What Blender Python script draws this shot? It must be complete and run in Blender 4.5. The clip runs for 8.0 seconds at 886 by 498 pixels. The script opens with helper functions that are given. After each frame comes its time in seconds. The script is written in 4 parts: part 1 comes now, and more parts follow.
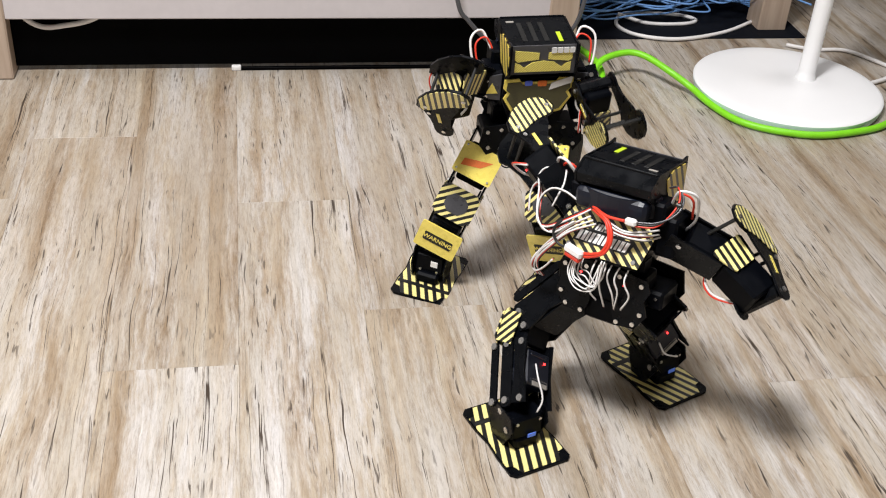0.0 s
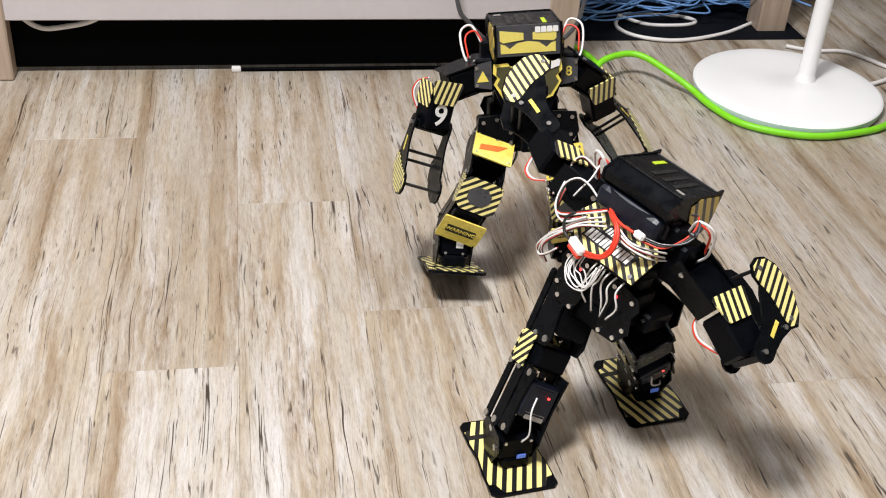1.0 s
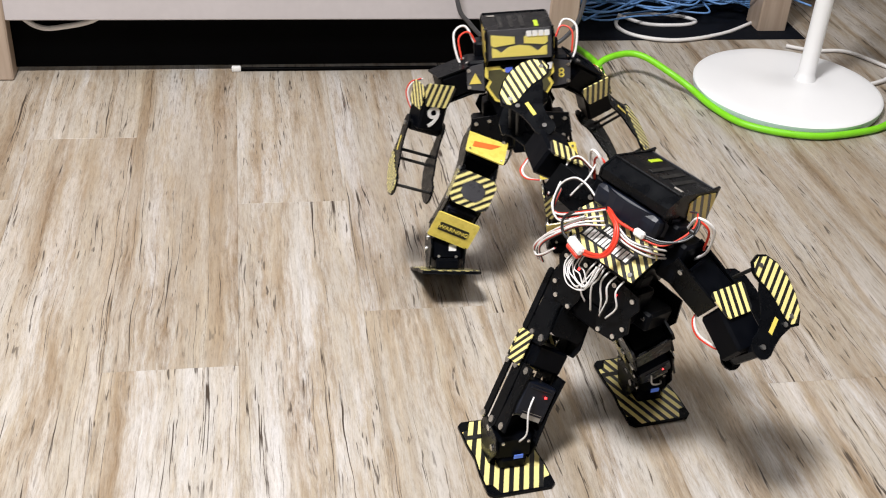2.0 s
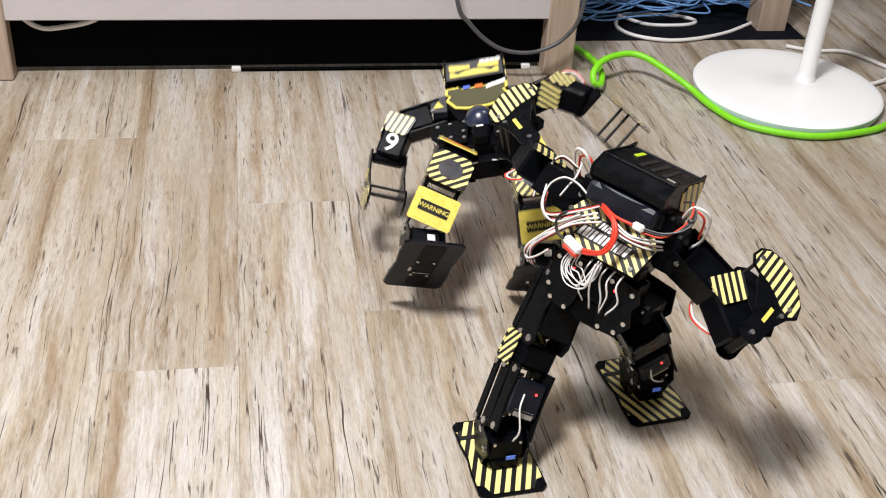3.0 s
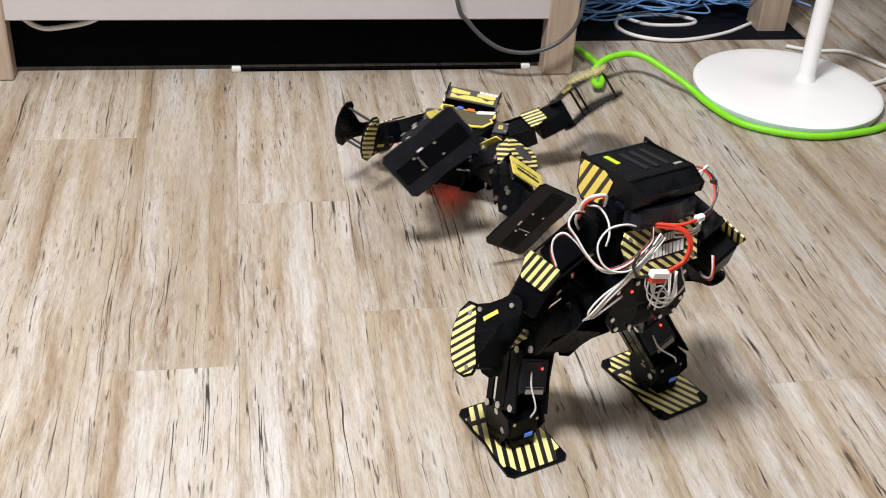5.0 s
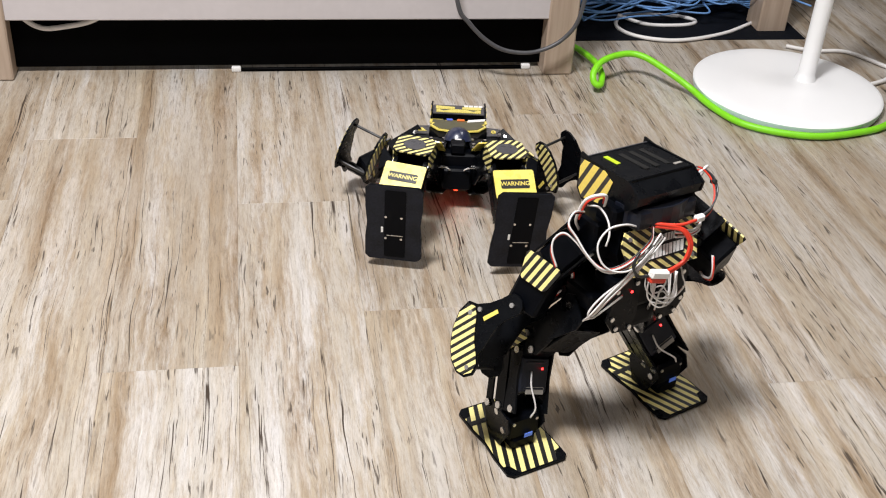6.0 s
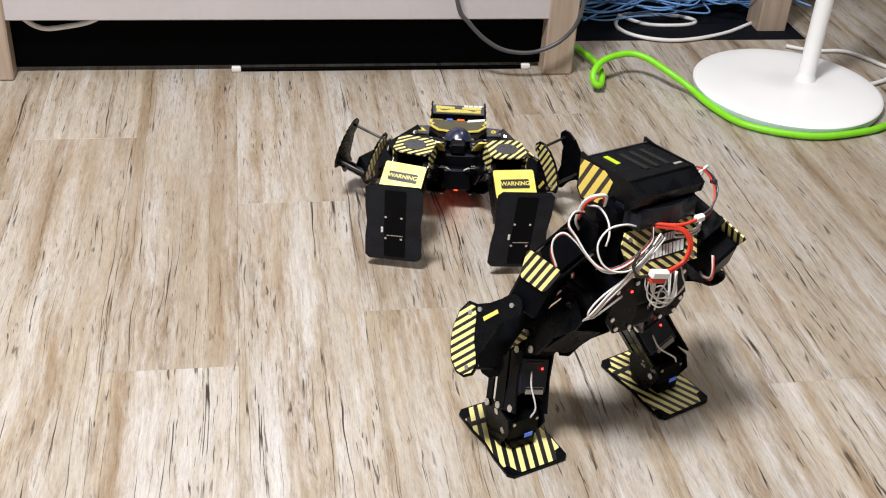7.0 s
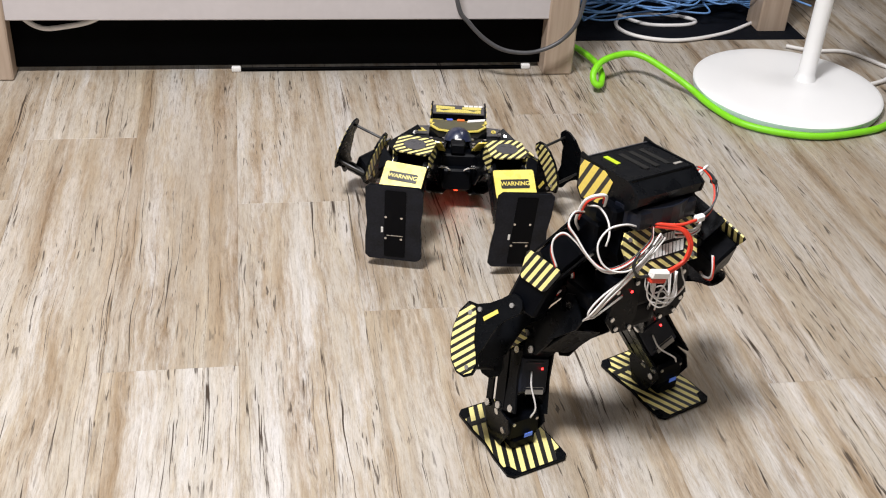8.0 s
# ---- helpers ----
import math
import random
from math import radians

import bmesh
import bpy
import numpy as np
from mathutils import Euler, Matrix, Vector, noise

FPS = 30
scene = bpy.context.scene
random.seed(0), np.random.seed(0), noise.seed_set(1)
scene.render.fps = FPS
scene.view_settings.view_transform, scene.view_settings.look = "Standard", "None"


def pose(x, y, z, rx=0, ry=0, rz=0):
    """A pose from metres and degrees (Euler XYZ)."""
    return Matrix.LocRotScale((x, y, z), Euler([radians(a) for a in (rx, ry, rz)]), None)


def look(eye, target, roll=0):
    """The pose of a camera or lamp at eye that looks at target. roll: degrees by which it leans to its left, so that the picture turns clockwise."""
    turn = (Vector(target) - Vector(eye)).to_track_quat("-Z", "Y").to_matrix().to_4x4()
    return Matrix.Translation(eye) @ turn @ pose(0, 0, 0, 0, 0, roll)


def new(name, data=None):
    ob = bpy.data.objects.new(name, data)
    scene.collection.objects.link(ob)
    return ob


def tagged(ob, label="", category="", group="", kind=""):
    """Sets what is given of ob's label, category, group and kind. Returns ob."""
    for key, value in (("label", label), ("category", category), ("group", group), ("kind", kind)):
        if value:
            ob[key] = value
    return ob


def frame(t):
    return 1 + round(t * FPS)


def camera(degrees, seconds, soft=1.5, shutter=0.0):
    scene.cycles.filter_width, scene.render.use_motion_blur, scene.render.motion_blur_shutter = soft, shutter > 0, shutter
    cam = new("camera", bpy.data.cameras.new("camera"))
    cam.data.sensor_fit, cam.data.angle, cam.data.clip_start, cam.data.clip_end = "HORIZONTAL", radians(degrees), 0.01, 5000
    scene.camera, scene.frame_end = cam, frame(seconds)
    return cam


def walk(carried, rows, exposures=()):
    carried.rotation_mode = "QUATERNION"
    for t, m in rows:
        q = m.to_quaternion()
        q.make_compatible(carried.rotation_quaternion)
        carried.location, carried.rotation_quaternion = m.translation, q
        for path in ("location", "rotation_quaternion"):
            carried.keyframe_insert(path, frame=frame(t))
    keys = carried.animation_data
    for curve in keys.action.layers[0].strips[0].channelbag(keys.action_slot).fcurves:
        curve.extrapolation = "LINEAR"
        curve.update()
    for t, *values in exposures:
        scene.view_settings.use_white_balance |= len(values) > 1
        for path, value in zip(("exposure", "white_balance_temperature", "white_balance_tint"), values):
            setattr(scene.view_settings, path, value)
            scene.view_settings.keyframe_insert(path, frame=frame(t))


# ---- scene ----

# camera: held by hand, almost still
EYE = Vector((0, 0, 0.9))


def view(dip):
    yaw, pitch = radians(-11.1005), radians(33.1469 + dip)
    way = Vector((-math.sin(yaw) * math.cos(pitch), math.cos(yaw) * math.cos(pitch), -math.sin(pitch)))
    return look(EYE, EYE + way, 4.0044)


cam = camera(43.136, 8.0, soft=1.1, shutter=1.0)
walk(cam, [(0, view(-0.07)), (0.5, view(-0.09)), (1.0, view(-0.13)), (1.5, view(-0.12)), (3.0, view(-0.13)), (4.0, view(-0.13)), (5.2, view(-0.13)), (8.0, view(-0.13))])

# ---- light ----
world = bpy.data.worlds.new("world")
scene.world = world
world.use_nodes = True
world.node_tree.nodes["Background"].inputs[0].default_value = (0.9, 0.95, 1, 1)
world.node_tree.nodes["Background"].inputs[1].default_value = 0.05
scene.view_settings.exposure = 0.0


def area(name, at, target, w, h, power, colour):
    lamp = bpy.data.lights.new(name, "AREA")
    lamp.shape, lamp.size, lamp.size_y, lamp.energy, lamp.color = "RECTANGLE", w, h, power, colour
    ob = new(name, lamp)
    ob.matrix_world = look(at, target)
    return ob


area("ceiling_lamp", (-0.5, 0.55, 2.56), (-0.5, 0.55, 0), 0.5, 0.42, 115, (0.98, 0.965, 0.975))
area("ceiling_lamp", (1.45, 1.75, 2.56), (1.45, 1.75, 0), 0.6, 0.42, 15, (0.98, 0.965, 0.975))

# ---- materials ----


def nodes_of(name):
    m = bpy.data.materials.new(name)
    m.use_nodes = True
    return m, m.node_tree.nodes, m.node_tree.links, m.node_tree.nodes["Principled BSDF"]


def plain(name, colour, rough=0.5, metal=0.0, vary=0.15, scale=60, bump=0.0, coat=0.0, spec=0.5):
    """A surface with a slight blotch and grain of its own."""
    m, n, l, b = nodes_of(name)
    co = n.new("ShaderNodeTexCoord")
    big, fine = n.new("ShaderNodeTexNoise"), n.new("ShaderNodeTexNoise")
    big.inputs["Scale"].default_value, fine.inputs["Scale"].default_value = scale, scale * 9
    for t in (big, fine):
        t.inputs["Detail"].default_value = 4
        l.new(co.outputs["Object"], t.inputs["Vector"])
    add = n.new("ShaderNodeMath")
    add.operation = "ADD"
    l.new(big.outputs[0], add.inputs[0])
    l.new(fine.outputs[0], add.inputs[1])
    ramp = n.new("ShaderNodeMapRange")
    ramp.inputs[1].default_value, ramp.inputs[2].default_value = 0.6, 1.4
    ramp.inputs[3].default_value, ramp.inputs[4].default_value = 1 - vary, 1 + vary
    l.new(add.outputs[0], ramp.inputs[0])
    mul = n.new("ShaderNodeVectorMath")
    mul.operation = "SCALE"
    mul.inputs[0].default_value = colour
    l.new(ramp.outputs[0], mul.inputs["Scale"])
    l.new(mul.outputs[0], b.inputs["Base Color"])
    rr = n.new("ShaderNodeMapRange")
    rr.inputs[1].default_value, rr.inputs[2].default_value = 0.3, 0.7
    rr.inputs[3].default_value, rr.inputs[4].default_value = max(0.03, rough - 0.1), min(1, rough + 0.1)
    l.new(big.outputs[0], rr.inputs[0])
    l.new(rr.outputs[0], b.inputs["Roughness"])
    b.inputs["Metallic"].default_value = metal
    b.inputs["Coat Weight"].default_value, b.inputs["Coat Roughness"].default_value = coat, 0.32
    b.inputs["Specular IOR Level"].default_value = spec
    if bump:
        bp = n.new("ShaderNodeBump")
        bp.inputs["Strength"].default_value, bp.inputs["Distance"].default_value = bump, 0.0005
        l.new(fine.outputs[0], bp.inputs["Height"])
        l.new(bp.outputs[0], b.inputs["Normal"])
    return m


def striped(name, axis_a, axis_b, period, share, one, two, rough=0.4, shift=0.0, coat=0.5):
    """Printed diagonal bands: colour one takes the given share of each period."""
    m, n, l, b = nodes_of(name)
    co = n.new("ShaderNodeTexCoord")
    dot = n.new("ShaderNodeVectorMath")
    dot.operation = "DOT_PRODUCT"
    v = Vector(axis_a) + Vector(axis_b)
    dot.inputs[1].default_value = v.normalized()
    l.new(co.outputs["Object"], dot.inputs[0])
    off = n.new("ShaderNodeMath")
    off.operation = "MULTIPLY_ADD"
    off.inputs[1].default_value, off.inputs[2].default_value = 1 / period, 100 + shift
    l.new(dot.outputs["Value"], off.inputs[0])
    fr = n.new("ShaderNodeMath")
    fr.operation = "FRACT"
    l.new(off.outputs[0], fr.inputs[0])
    less = n.new("ShaderNodeMath")
    less.operation = "LESS_THAN"
    less.inputs[1].default_value = share
    l.new(fr.outputs[0], less.inputs[0])
    wear = n.new("ShaderNodeTexNoise")
    wear.inputs["Scale"].default_value, wear.inputs["Detail"].default_value = 500, 5
    l.new(co.outputs["Object"], wear.inputs["Vector"])
    shade = n.new("ShaderNodeMapRange")
    shade.inputs[3].default_value, shade.inputs[4].default_value = 0.86, 1.1
    l.new(wear.outputs[0], shade.inputs[0])
    mix = n.new("ShaderNodeMix")
    mix.data_type = "RGBA"
    mix.inputs["A"].default_value, mix.inputs["B"].default_value = (*two, 1), (*one, 1)
    l.new(less.outputs[0], mix.inputs["Factor"])
    mul = n.new("ShaderNodeVectorMath")
    mul.operation = "SCALE"
    l.new(mix.outputs["Result"], mul.inputs[0])
    l.new(shade.outputs[0], mul.inputs["Scale"])
    l.new(mul.outputs[0], b.inputs["Base Color"])
    b.inputs["Roughness"].default_value = rough
    b.inputs["Coat Weight"].default_value, b.inputs["Coat Roughness"].default_value = coat, 0.3
    return m


def glowing(name, colour, power):
    m, n, l, b = nodes_of(name)
    b.inputs["Base Color"].default_value = (*colour, 1)
    b.inputs["Emission Color"].default_value = (*colour, 1)
    b.inputs["Emission Strength"].default_value = power
    return m


def wood_floor():
    """Grey-beige vinyl planks: long streaks, brown patches, dark hair cracks."""
    m, n, l, b = nodes_of("limed_plank")
    co, info = n.new("ShaderNodeTexCoord"), n.new("ShaderNodeObjectInfo")
    geo = n.new("ShaderNodeNewGeometry")
    jump = n.new("ShaderNodeVectorMath")
    jump.operation = "SCALE"
    jump.inputs[0].default_value = (37.0, 91.0, 13.0)
    l.new(info.outputs["Random"], jump.inputs["Scale"])
    move = n.new("ShaderNodeVectorMath")
    l.new(geo.outputs["Position"], move.inputs[0])
    l.new(jump.outputs[0], move.inputs[1])
    wmap, wn, wv, wadd = n.new("ShaderNodeMapping"), n.new("ShaderNodeTexNoise"), n.new("ShaderNodeVectorMath"), n.new("ShaderNodeVectorMath")
    wmap.inputs["Scale"].default_value = (14, 6.5, 1)
    l.new(move.outputs[0], wmap.inputs["Vector"])
    l.new(wmap.outputs[0], wn.inputs["Vector"])
    wn.inputs["Scale"].default_value, wn.inputs["Detail"].default_value = 1, 3
    wv.operation = "MULTIPLY"
    wv.inputs[1].default_value = (0.016, 0, 0)
    l.new(wn.outputs["Color"], wv.inputs[0])
    l.new(move.outputs[0], wadd.inputs[0])
    l.new(wv.outputs[0], wadd.inputs[1])
    move = wadd

    def streak(sx, sy, detail, rough=0.6, distort=0.0):
        mp = n.new("ShaderNodeMapping")
        mp.inputs["Scale"].default_value = (sx, sy, 1)
        l.new(move.outputs[0], mp.inputs["Vector"])
        t = n.new("ShaderNodeTexNoise")
        t.inputs["Scale"].default_value, t.inputs["Detail"].default_value = 1, detail
        t.inputs["Roughness"].default_value, t.inputs["Distortion"].default_value = rough, distort
        l.new(mp.outputs[0], t.inputs["Vector"])
        return t.outputs[0]

    def ramp(src, *stops):
        r = n.new("ShaderNodeValToRGB")
        e = r.color_ramp.elements
        e[0].position, e[0].color = stops[0][0], (*stops[0][1], 1)
        e[1].position, e[1].color = stops[-1][0], (*stops[-1][1], 1)
        for p, c in stops[1:-1]:
            e.new(p).color = (*c, 1)
        l.new(src, r.inputs[0])
        return r.outputs[0]

    def mixed(f, a, bb, kind="MIX"):
        x = n.new("ShaderNodeMix")
        x.data_type, x.blend_type = "RGBA", kind
        if isinstance(f, float):
            x.inputs["Factor"].default_value = f
        else:
            l.new(f, x.inputs["Factor"])
        l.new(a, x.inputs["A"])
        l.new(bb, x.inputs["B"])
        return x.outputs["Result"]

    tan = ramp(streak(30, 1.6, 5, 0.65, 0.2), (0.34, (0.25, 0.185, 0.12)), (0.48, (0.365, 0.30, 0.225)), (0.64, (0.45, 0.40, 0.325)))
    cream = ramp(streak(22, 1.3, 5, 0.6, 0.2), (0.36, (0.40, 0.36, 0.305)), (0.5, (0.47, 0.44, 0.40)), (0.64, (0.53, 0.51, 0.495)))
    worn = ramp(streak(24, 2.6, 10, 0.8, 0.1), (0.42, (0, 0, 0)), (0.49, (0.5, 0.5, 0.5)), (0.56, (1, 1, 1)))
    col = mixed(worn, tan, cream)
    patches = ramp(streak(5, 1.0, 4), (0.35, (0.80, 0.73, 0.64)), (0.52, (0.97, 0.96, 0.94)), (0.7, (1.06, 1.06, 1.07)))
    middle = ramp(streak(130, 11, 8, 0.8, 0.3), (0.36, (0.48, 0.41, 0.34)), (0.46, (0.97, 0.96, 0.94)), (0.7, (1.1, 1.1, 1.1)))
    fine = ramp(streak(400, 42, 6, 0.85, 0.2), (0.34, (0.55, 0.51, 0.47)), (0.5, (0.98, 0.97, 0.96)), (0.72, (1.2, 1.2, 1.2)))
    lanes = ramp(streak(34, 0.4, 3, 0.55, 0.1), (0.36, (0.78, 0.69, 0.58)), (0.47, (0.98, 0.96, 0.93)), (0.62, (1.05, 1.06, 1.08)))
    col = mixed(0.8, col, lanes, "MULTIPLY")
    col = mixed(0.65, col, patches, "MULTIPLY")
    col = mixed(0.55, col, middle, "MULTIPLY")
    col = mixed(0.65, col, fine, "MULTIPLY")
    # hair cracks: long lines along the grain, broken off here and there
    warp = streak(52, 0.8, 3, 0.5, 0.08)
    near = n.new("ShaderNodeMath")
    near.operation = "SUBTRACT"
    near.inputs[1].default_value = 0.47
    l.new(warp, near.inputs[0])
    ab = n.new("ShaderNodeMath")
    ab.operation = "ABSOLUTE"
    l.new(near.outputs[0], ab.inputs[0])
    thin = n.new("ShaderNodeMapRange")
    thin.inputs[1].default_value, thin.inputs[2].default_value = 0.003, 0.011
    thin.inputs[3].default_value, thin.inputs[4].default_value = 1, 0
    l.new(ab.outputs[0], thin.inputs[0])
    some = n.new("ShaderNodeMapRange")
    some.inputs[1].default_value, some.inputs[2].default_value = 0.48, 0.56
    l.new(streak(26, 5.5, 4), some.inputs[0])
    crack = n.new("ShaderNodeMath")
    crack.operation = "MULTIPLY"
    l.new(thin.outputs[0], crack.inputs[0])
    l.new(some.outputs[0], crack.inputs[1])
    dark = n.new("ShaderNodeRGB")
    dark.outputs[0].default_value = (0.045, 0.03, 0.02, 1)
    col = mixed(crack.outputs[0], col, dark.outputs[0])
    # short pores and pale ridges beside them
    fleck = ramp(streak(300, 22, 2, 0.4, 0.4), (0.64, (0, 0, 0)), (0.69, (1, 1, 1)))
    where = ramp(streak(15, 4, 3), (0.46, (0, 0, 0)), (0.58, (0.85, 0.85, 0.85)))
    col = mixed(mixed(1.0, fleck, where, "MULTIPLY"), col, dark.outputs[0])
    ridge = ramp(streak(170, 9, 3, 0.6, 0.3), (0.58, (1, 1, 1)), (0.70, (1.22, 1.21, 1.19)))
    col = mixed(0.6, col, ridge, "MULTIPLY")
    tint = n.new("ShaderNodeMapRange")
    tint.inputs[3].default_value, tint.inputs[4].default_value = 0.95, 1.05
    l.new(info.outputs["Random"], tint.inputs[0])
    toned = n.new("ShaderNodeVectorMath")
    toned.operation = "SCALE"
    l.new(col, toned.inputs[0])
    l.new(tint.outputs[0], toned.inputs["Scale"])
    col = toned.outputs[0]
    l.new(col, b.inputs["Base Color"])
    b.inputs["Specular IOR Level"].default_value = 0.45
    rr = n.new("ShaderNodeMapRange")
    rr.inputs[3].default_value, rr.inputs[4].default_value = 0.34, 0.52
    l.new(streak(60, 4, 4), rr.inputs[0])
    l.new(rr.outputs[0], b.inputs["Roughness"])
    bp = n.new("ShaderNodeBump")
    bp.inputs["Strength"].default_value, bp.inputs["Distance"].default_value = 0.5, 0.0008
    l.new(streak(200, 12, 5), bp.inputs["Height"])
    l.new(bp.outputs[0], b.inputs["Normal"])
    return m


def grained(name, light, dark, along=(1, 1, 0.06), scale=90):
    m, n, l, b = nodes_of(name)
    co, mp, t, r = n.new("ShaderNodeTexCoord"), n.new("ShaderNodeMapping"), n.new("ShaderNodeTexNoise"), n.new("ShaderNodeValToRGB")
    mp.inputs["Scale"].default_value = along
    l.new(co.outputs["Object"], mp.inputs["Vector"])
    l.new(mp.outputs[0], t.inputs["Vector"])
    t.inputs["Scale"].default_value, t.inputs["Detail"].default_value = scale, 6
    r.color_ramp.elements[0].position, r.color_ramp.elements[0].color = 0.3, (*dark, 1)
    r.color_ramp.elements[1].position, r.color_ramp.elements[1].color = 0.7, (*light, 1)
    l.new(t.outputs[0], r.inputs[0])
    l.new(r.outputs[0], b.inputs["Base Color"])
    b.inputs["Roughness"].default_value = 0.45
    return m


YELLOW, INK = (0.88, 0.77, 0.30), (0.008, 0.008, 0.0075)
M_FLOOR = wood_floor()
M_SUB = plain("subfloor", (0.06, 0.045, 0.035), 0.9)
M_WALL = plain("wall_paint", (0.34, 0.335, 0.33), 0.8, scale=6, vary=0.05)
M_CEIL = plain("ceiling_paint", (0.55, 0.55, 0.55), 0.9, scale=4, vary=0.04)
M_PANEL = plain("white_laminate", (0.56, 0.525, 0.53), 0.42, scale=9, vary=0.04)
M_LEG = grained("pale_birch", (0.47, 0.37, 0.29), (0.37, 0.28, 0.21))
# almost no reflectance, so the toe space's darkness sits in the colour
M_DARK = plain("near_black", (0.0007, 0.0007, 0.0009), 0.5, spec=0.03, scale=20)
# navy black that carries the shade below the far desk
M_NAVY = plain("recess_shade", (0.004, 0.005, 0.008), 0.75, spec=0.1, scale=12, vary=0.4)
M_BASE = plain("white_enamel", (0.93, 0.93, 0.93), 0.42, scale=3, vary=0.01)
M_RIM = plain("pale_blue_rim", (0.72, 0.84, 0.88), 0.4, scale=20, vary=0.05)
M_GREEN = plain("green_rubber", (0.23, 0.72, 0.015), 0.42, scale=60, vary=0.1)
M_BLUE = plain("blue_cable", (0.14, 0.30, 0.60), 0.45, scale=40)
M_WHITE = plain("white_cable", (0.78, 0.76, 0.74), 0.4, scale=80, vary=0.08)
M_GREYCABLE = plain("grey_cable", (0.07, 0.07, 0.075), 0.4)
M_RED = plain("red_cable", (0.70, 0.045, 0.02), 0.4, scale=80)
M_BLACKWIRE = plain("black_cable", (0.015, 0.015, 0.015), 0.4)
M_ACRYL = plain("black_acrylic", (0.0028, 0.0033, 0.0044), 0.3, spec=0.12, scale=70, vary=0.35, bump=0.08)
M_SERVO = plain("servo_case", (0.0016, 0.0021, 0.0036), 0.4, spec=0.08, scale=80, vary=0.3, bump=0.15)
M_BLUECASE = plain("blue_black_case", (0.0045, 0.0065, 0.014), 0.4, spec=0.4, scale=60, vary=0.25)
M_DOME = plain("dome_plastic", (0.008, 0.014, 0.045), 0.22, spec=0.5, scale=60, vary=0.2, coat=1.0)
M_RUBBER = plain("sole_rubber", (0.009, 0.0105, 0.016), 0.42, spec=0.2, scale=45, vary=0.6, bump=0.5)
M_STEEL = plain("screw_steel", (0.75, 0.74, 0.72), 0.28, metal=1.0, vary=0.1)
M_YELLOW = plain("yellow_sticker", (0.87, 0.71, 0.13), 0.30, scale=90, vary=0.1, spec=0.6, coat=1.0)
M_INK = plain("ink", INK, 0.45)
M_GREYPLATE = plain("grey_sticker", (0.055, 0.055, 0.062), 0.35, scale=50, vary=0.2, coat=0.6)
M_OLIVE = plain("olive_sticker", (0.075, 0.07, 0.03), 0.4, scale=50, vary=0.2, coat=0.6)
M_PAPER = plain("white_sticker", (0.82, 0.81, 0.79), 0.5, vary=0.05)
M_ORANGE = plain("orange_print", (0.75, 0.17, 0.03), 0.5)
M_BLUEDOT = plain("blue_print", (0.10, 0.16, 0.70), 0.5)
M_CLEAR = plain("smoked_tape", (0.30, 0.28, 0.25), 0.25)
M_LIME = plain("lime_print", (0.45, 0.60, 0.02), 0.4)
M_LED = glowing("red_led", (1.0, 0.03, 0.03), 6)
M_GLOW = glowing("red_lamp", (1.0, 0.06, 0.02), 9)
M_BLUELED = glowing("blue_led", (0.10, 0.2, 0.7), 0.25)
P = 0.0082
X, Y, Z = Vector((1, 0, 0)), Vector((0, 1, 0)), Vector((0, 0, 1))
S_FOOT_L = striped("left_foot_stripes", X * 0.93, Y * -0.36, 0.0112, 0.52, YELLOW, INK)
S_FOOT_R = striped("right_foot_stripes", X * 0.93, Y * 0.36, 0.0112, 0.52, YELLOW, INK)
S_KNEE = striped("knee_stripes", X, Z * 1.1, P, 0.5, YELLOW, INK)
S_ELBOW = striped("elbow_stripes", X, Z * 0.2, P, 0.52, YELLOW, INK)
S_SIDE = striped("side_stripes", Y, Z * 0.9, P, 0.5, YELLOW, INK)
S_HEAD = striped("head_side_stripes", Y * 0.9, Z * 0.5, 0.0128, 0.6, (0.86, 0.66, 0.12), INK)
S_BACK = striped("back_stripes", X * 0.9, Z, P, 0.5, YELLOW, INK)
S_FIN = striped("fin_stripes", Y * 0.99, Z * 0.14, P * 0.98, 0.55, YELLOW, INK)
S_HONEY = striped("honeycomb_print", X, Z, P * 0.3, 0.62, (0.88, 0.76, 0.20), (0.55, 0.44, 0.06))

# ---- mesh helpers ----


def part(name, bm, material, parent=None, label="", m=None):
    mesh = bpy.data.meshes.new(name)
    bmesh.ops.recalc_face_normals(bm, faces=bm.faces)
    bm.to_mesh(mesh)
    bm.free()
    mesh.materials.append(material)
    ob = new(name, mesh)
    ob.parent = parent
    if m is not None:
        ob.matrix_basis = m
    if label:
        tagged(ob, label)
    return ob


def box(size, at=(0, 0, 0), bevel=0.0, bm=None, rot=None, seg=1):
    """A bevelled block, in metres."""
    bm = bm or bmesh.new()
    m = Matrix.Translation(at) @ (rot or Matrix()) @ Matrix.Diagonal((*size, 1))
    made = bmesh.ops.create_cube(bm, size=1, matrix=m)
    if bevel:
        edges = list({e for v in made["verts"] for e in v.link_edges})
        bmesh.ops.bevel(bm, geom=edges, offset=bevel, segments=seg, affect="EDGES", profile=0.6)
    return bm


def disc(radius, depth, at=(0, 0, 0), axis="z", seg=16, bm=None, top=None):
    bm = bm or bmesh.new()
    turn = {"z": Matrix(), "x": pose(0, 0, 0, 0, 90, 0), "y": pose(0, 0, 0, 90, 0, 0)}[axis]
    bmesh.ops.create_cone(bm, cap_ends=True, segments=seg, radius1=radius, radius2=radius if top is None else top, depth=depth, matrix=Matrix.Translation(at) @ turn)
    return bm


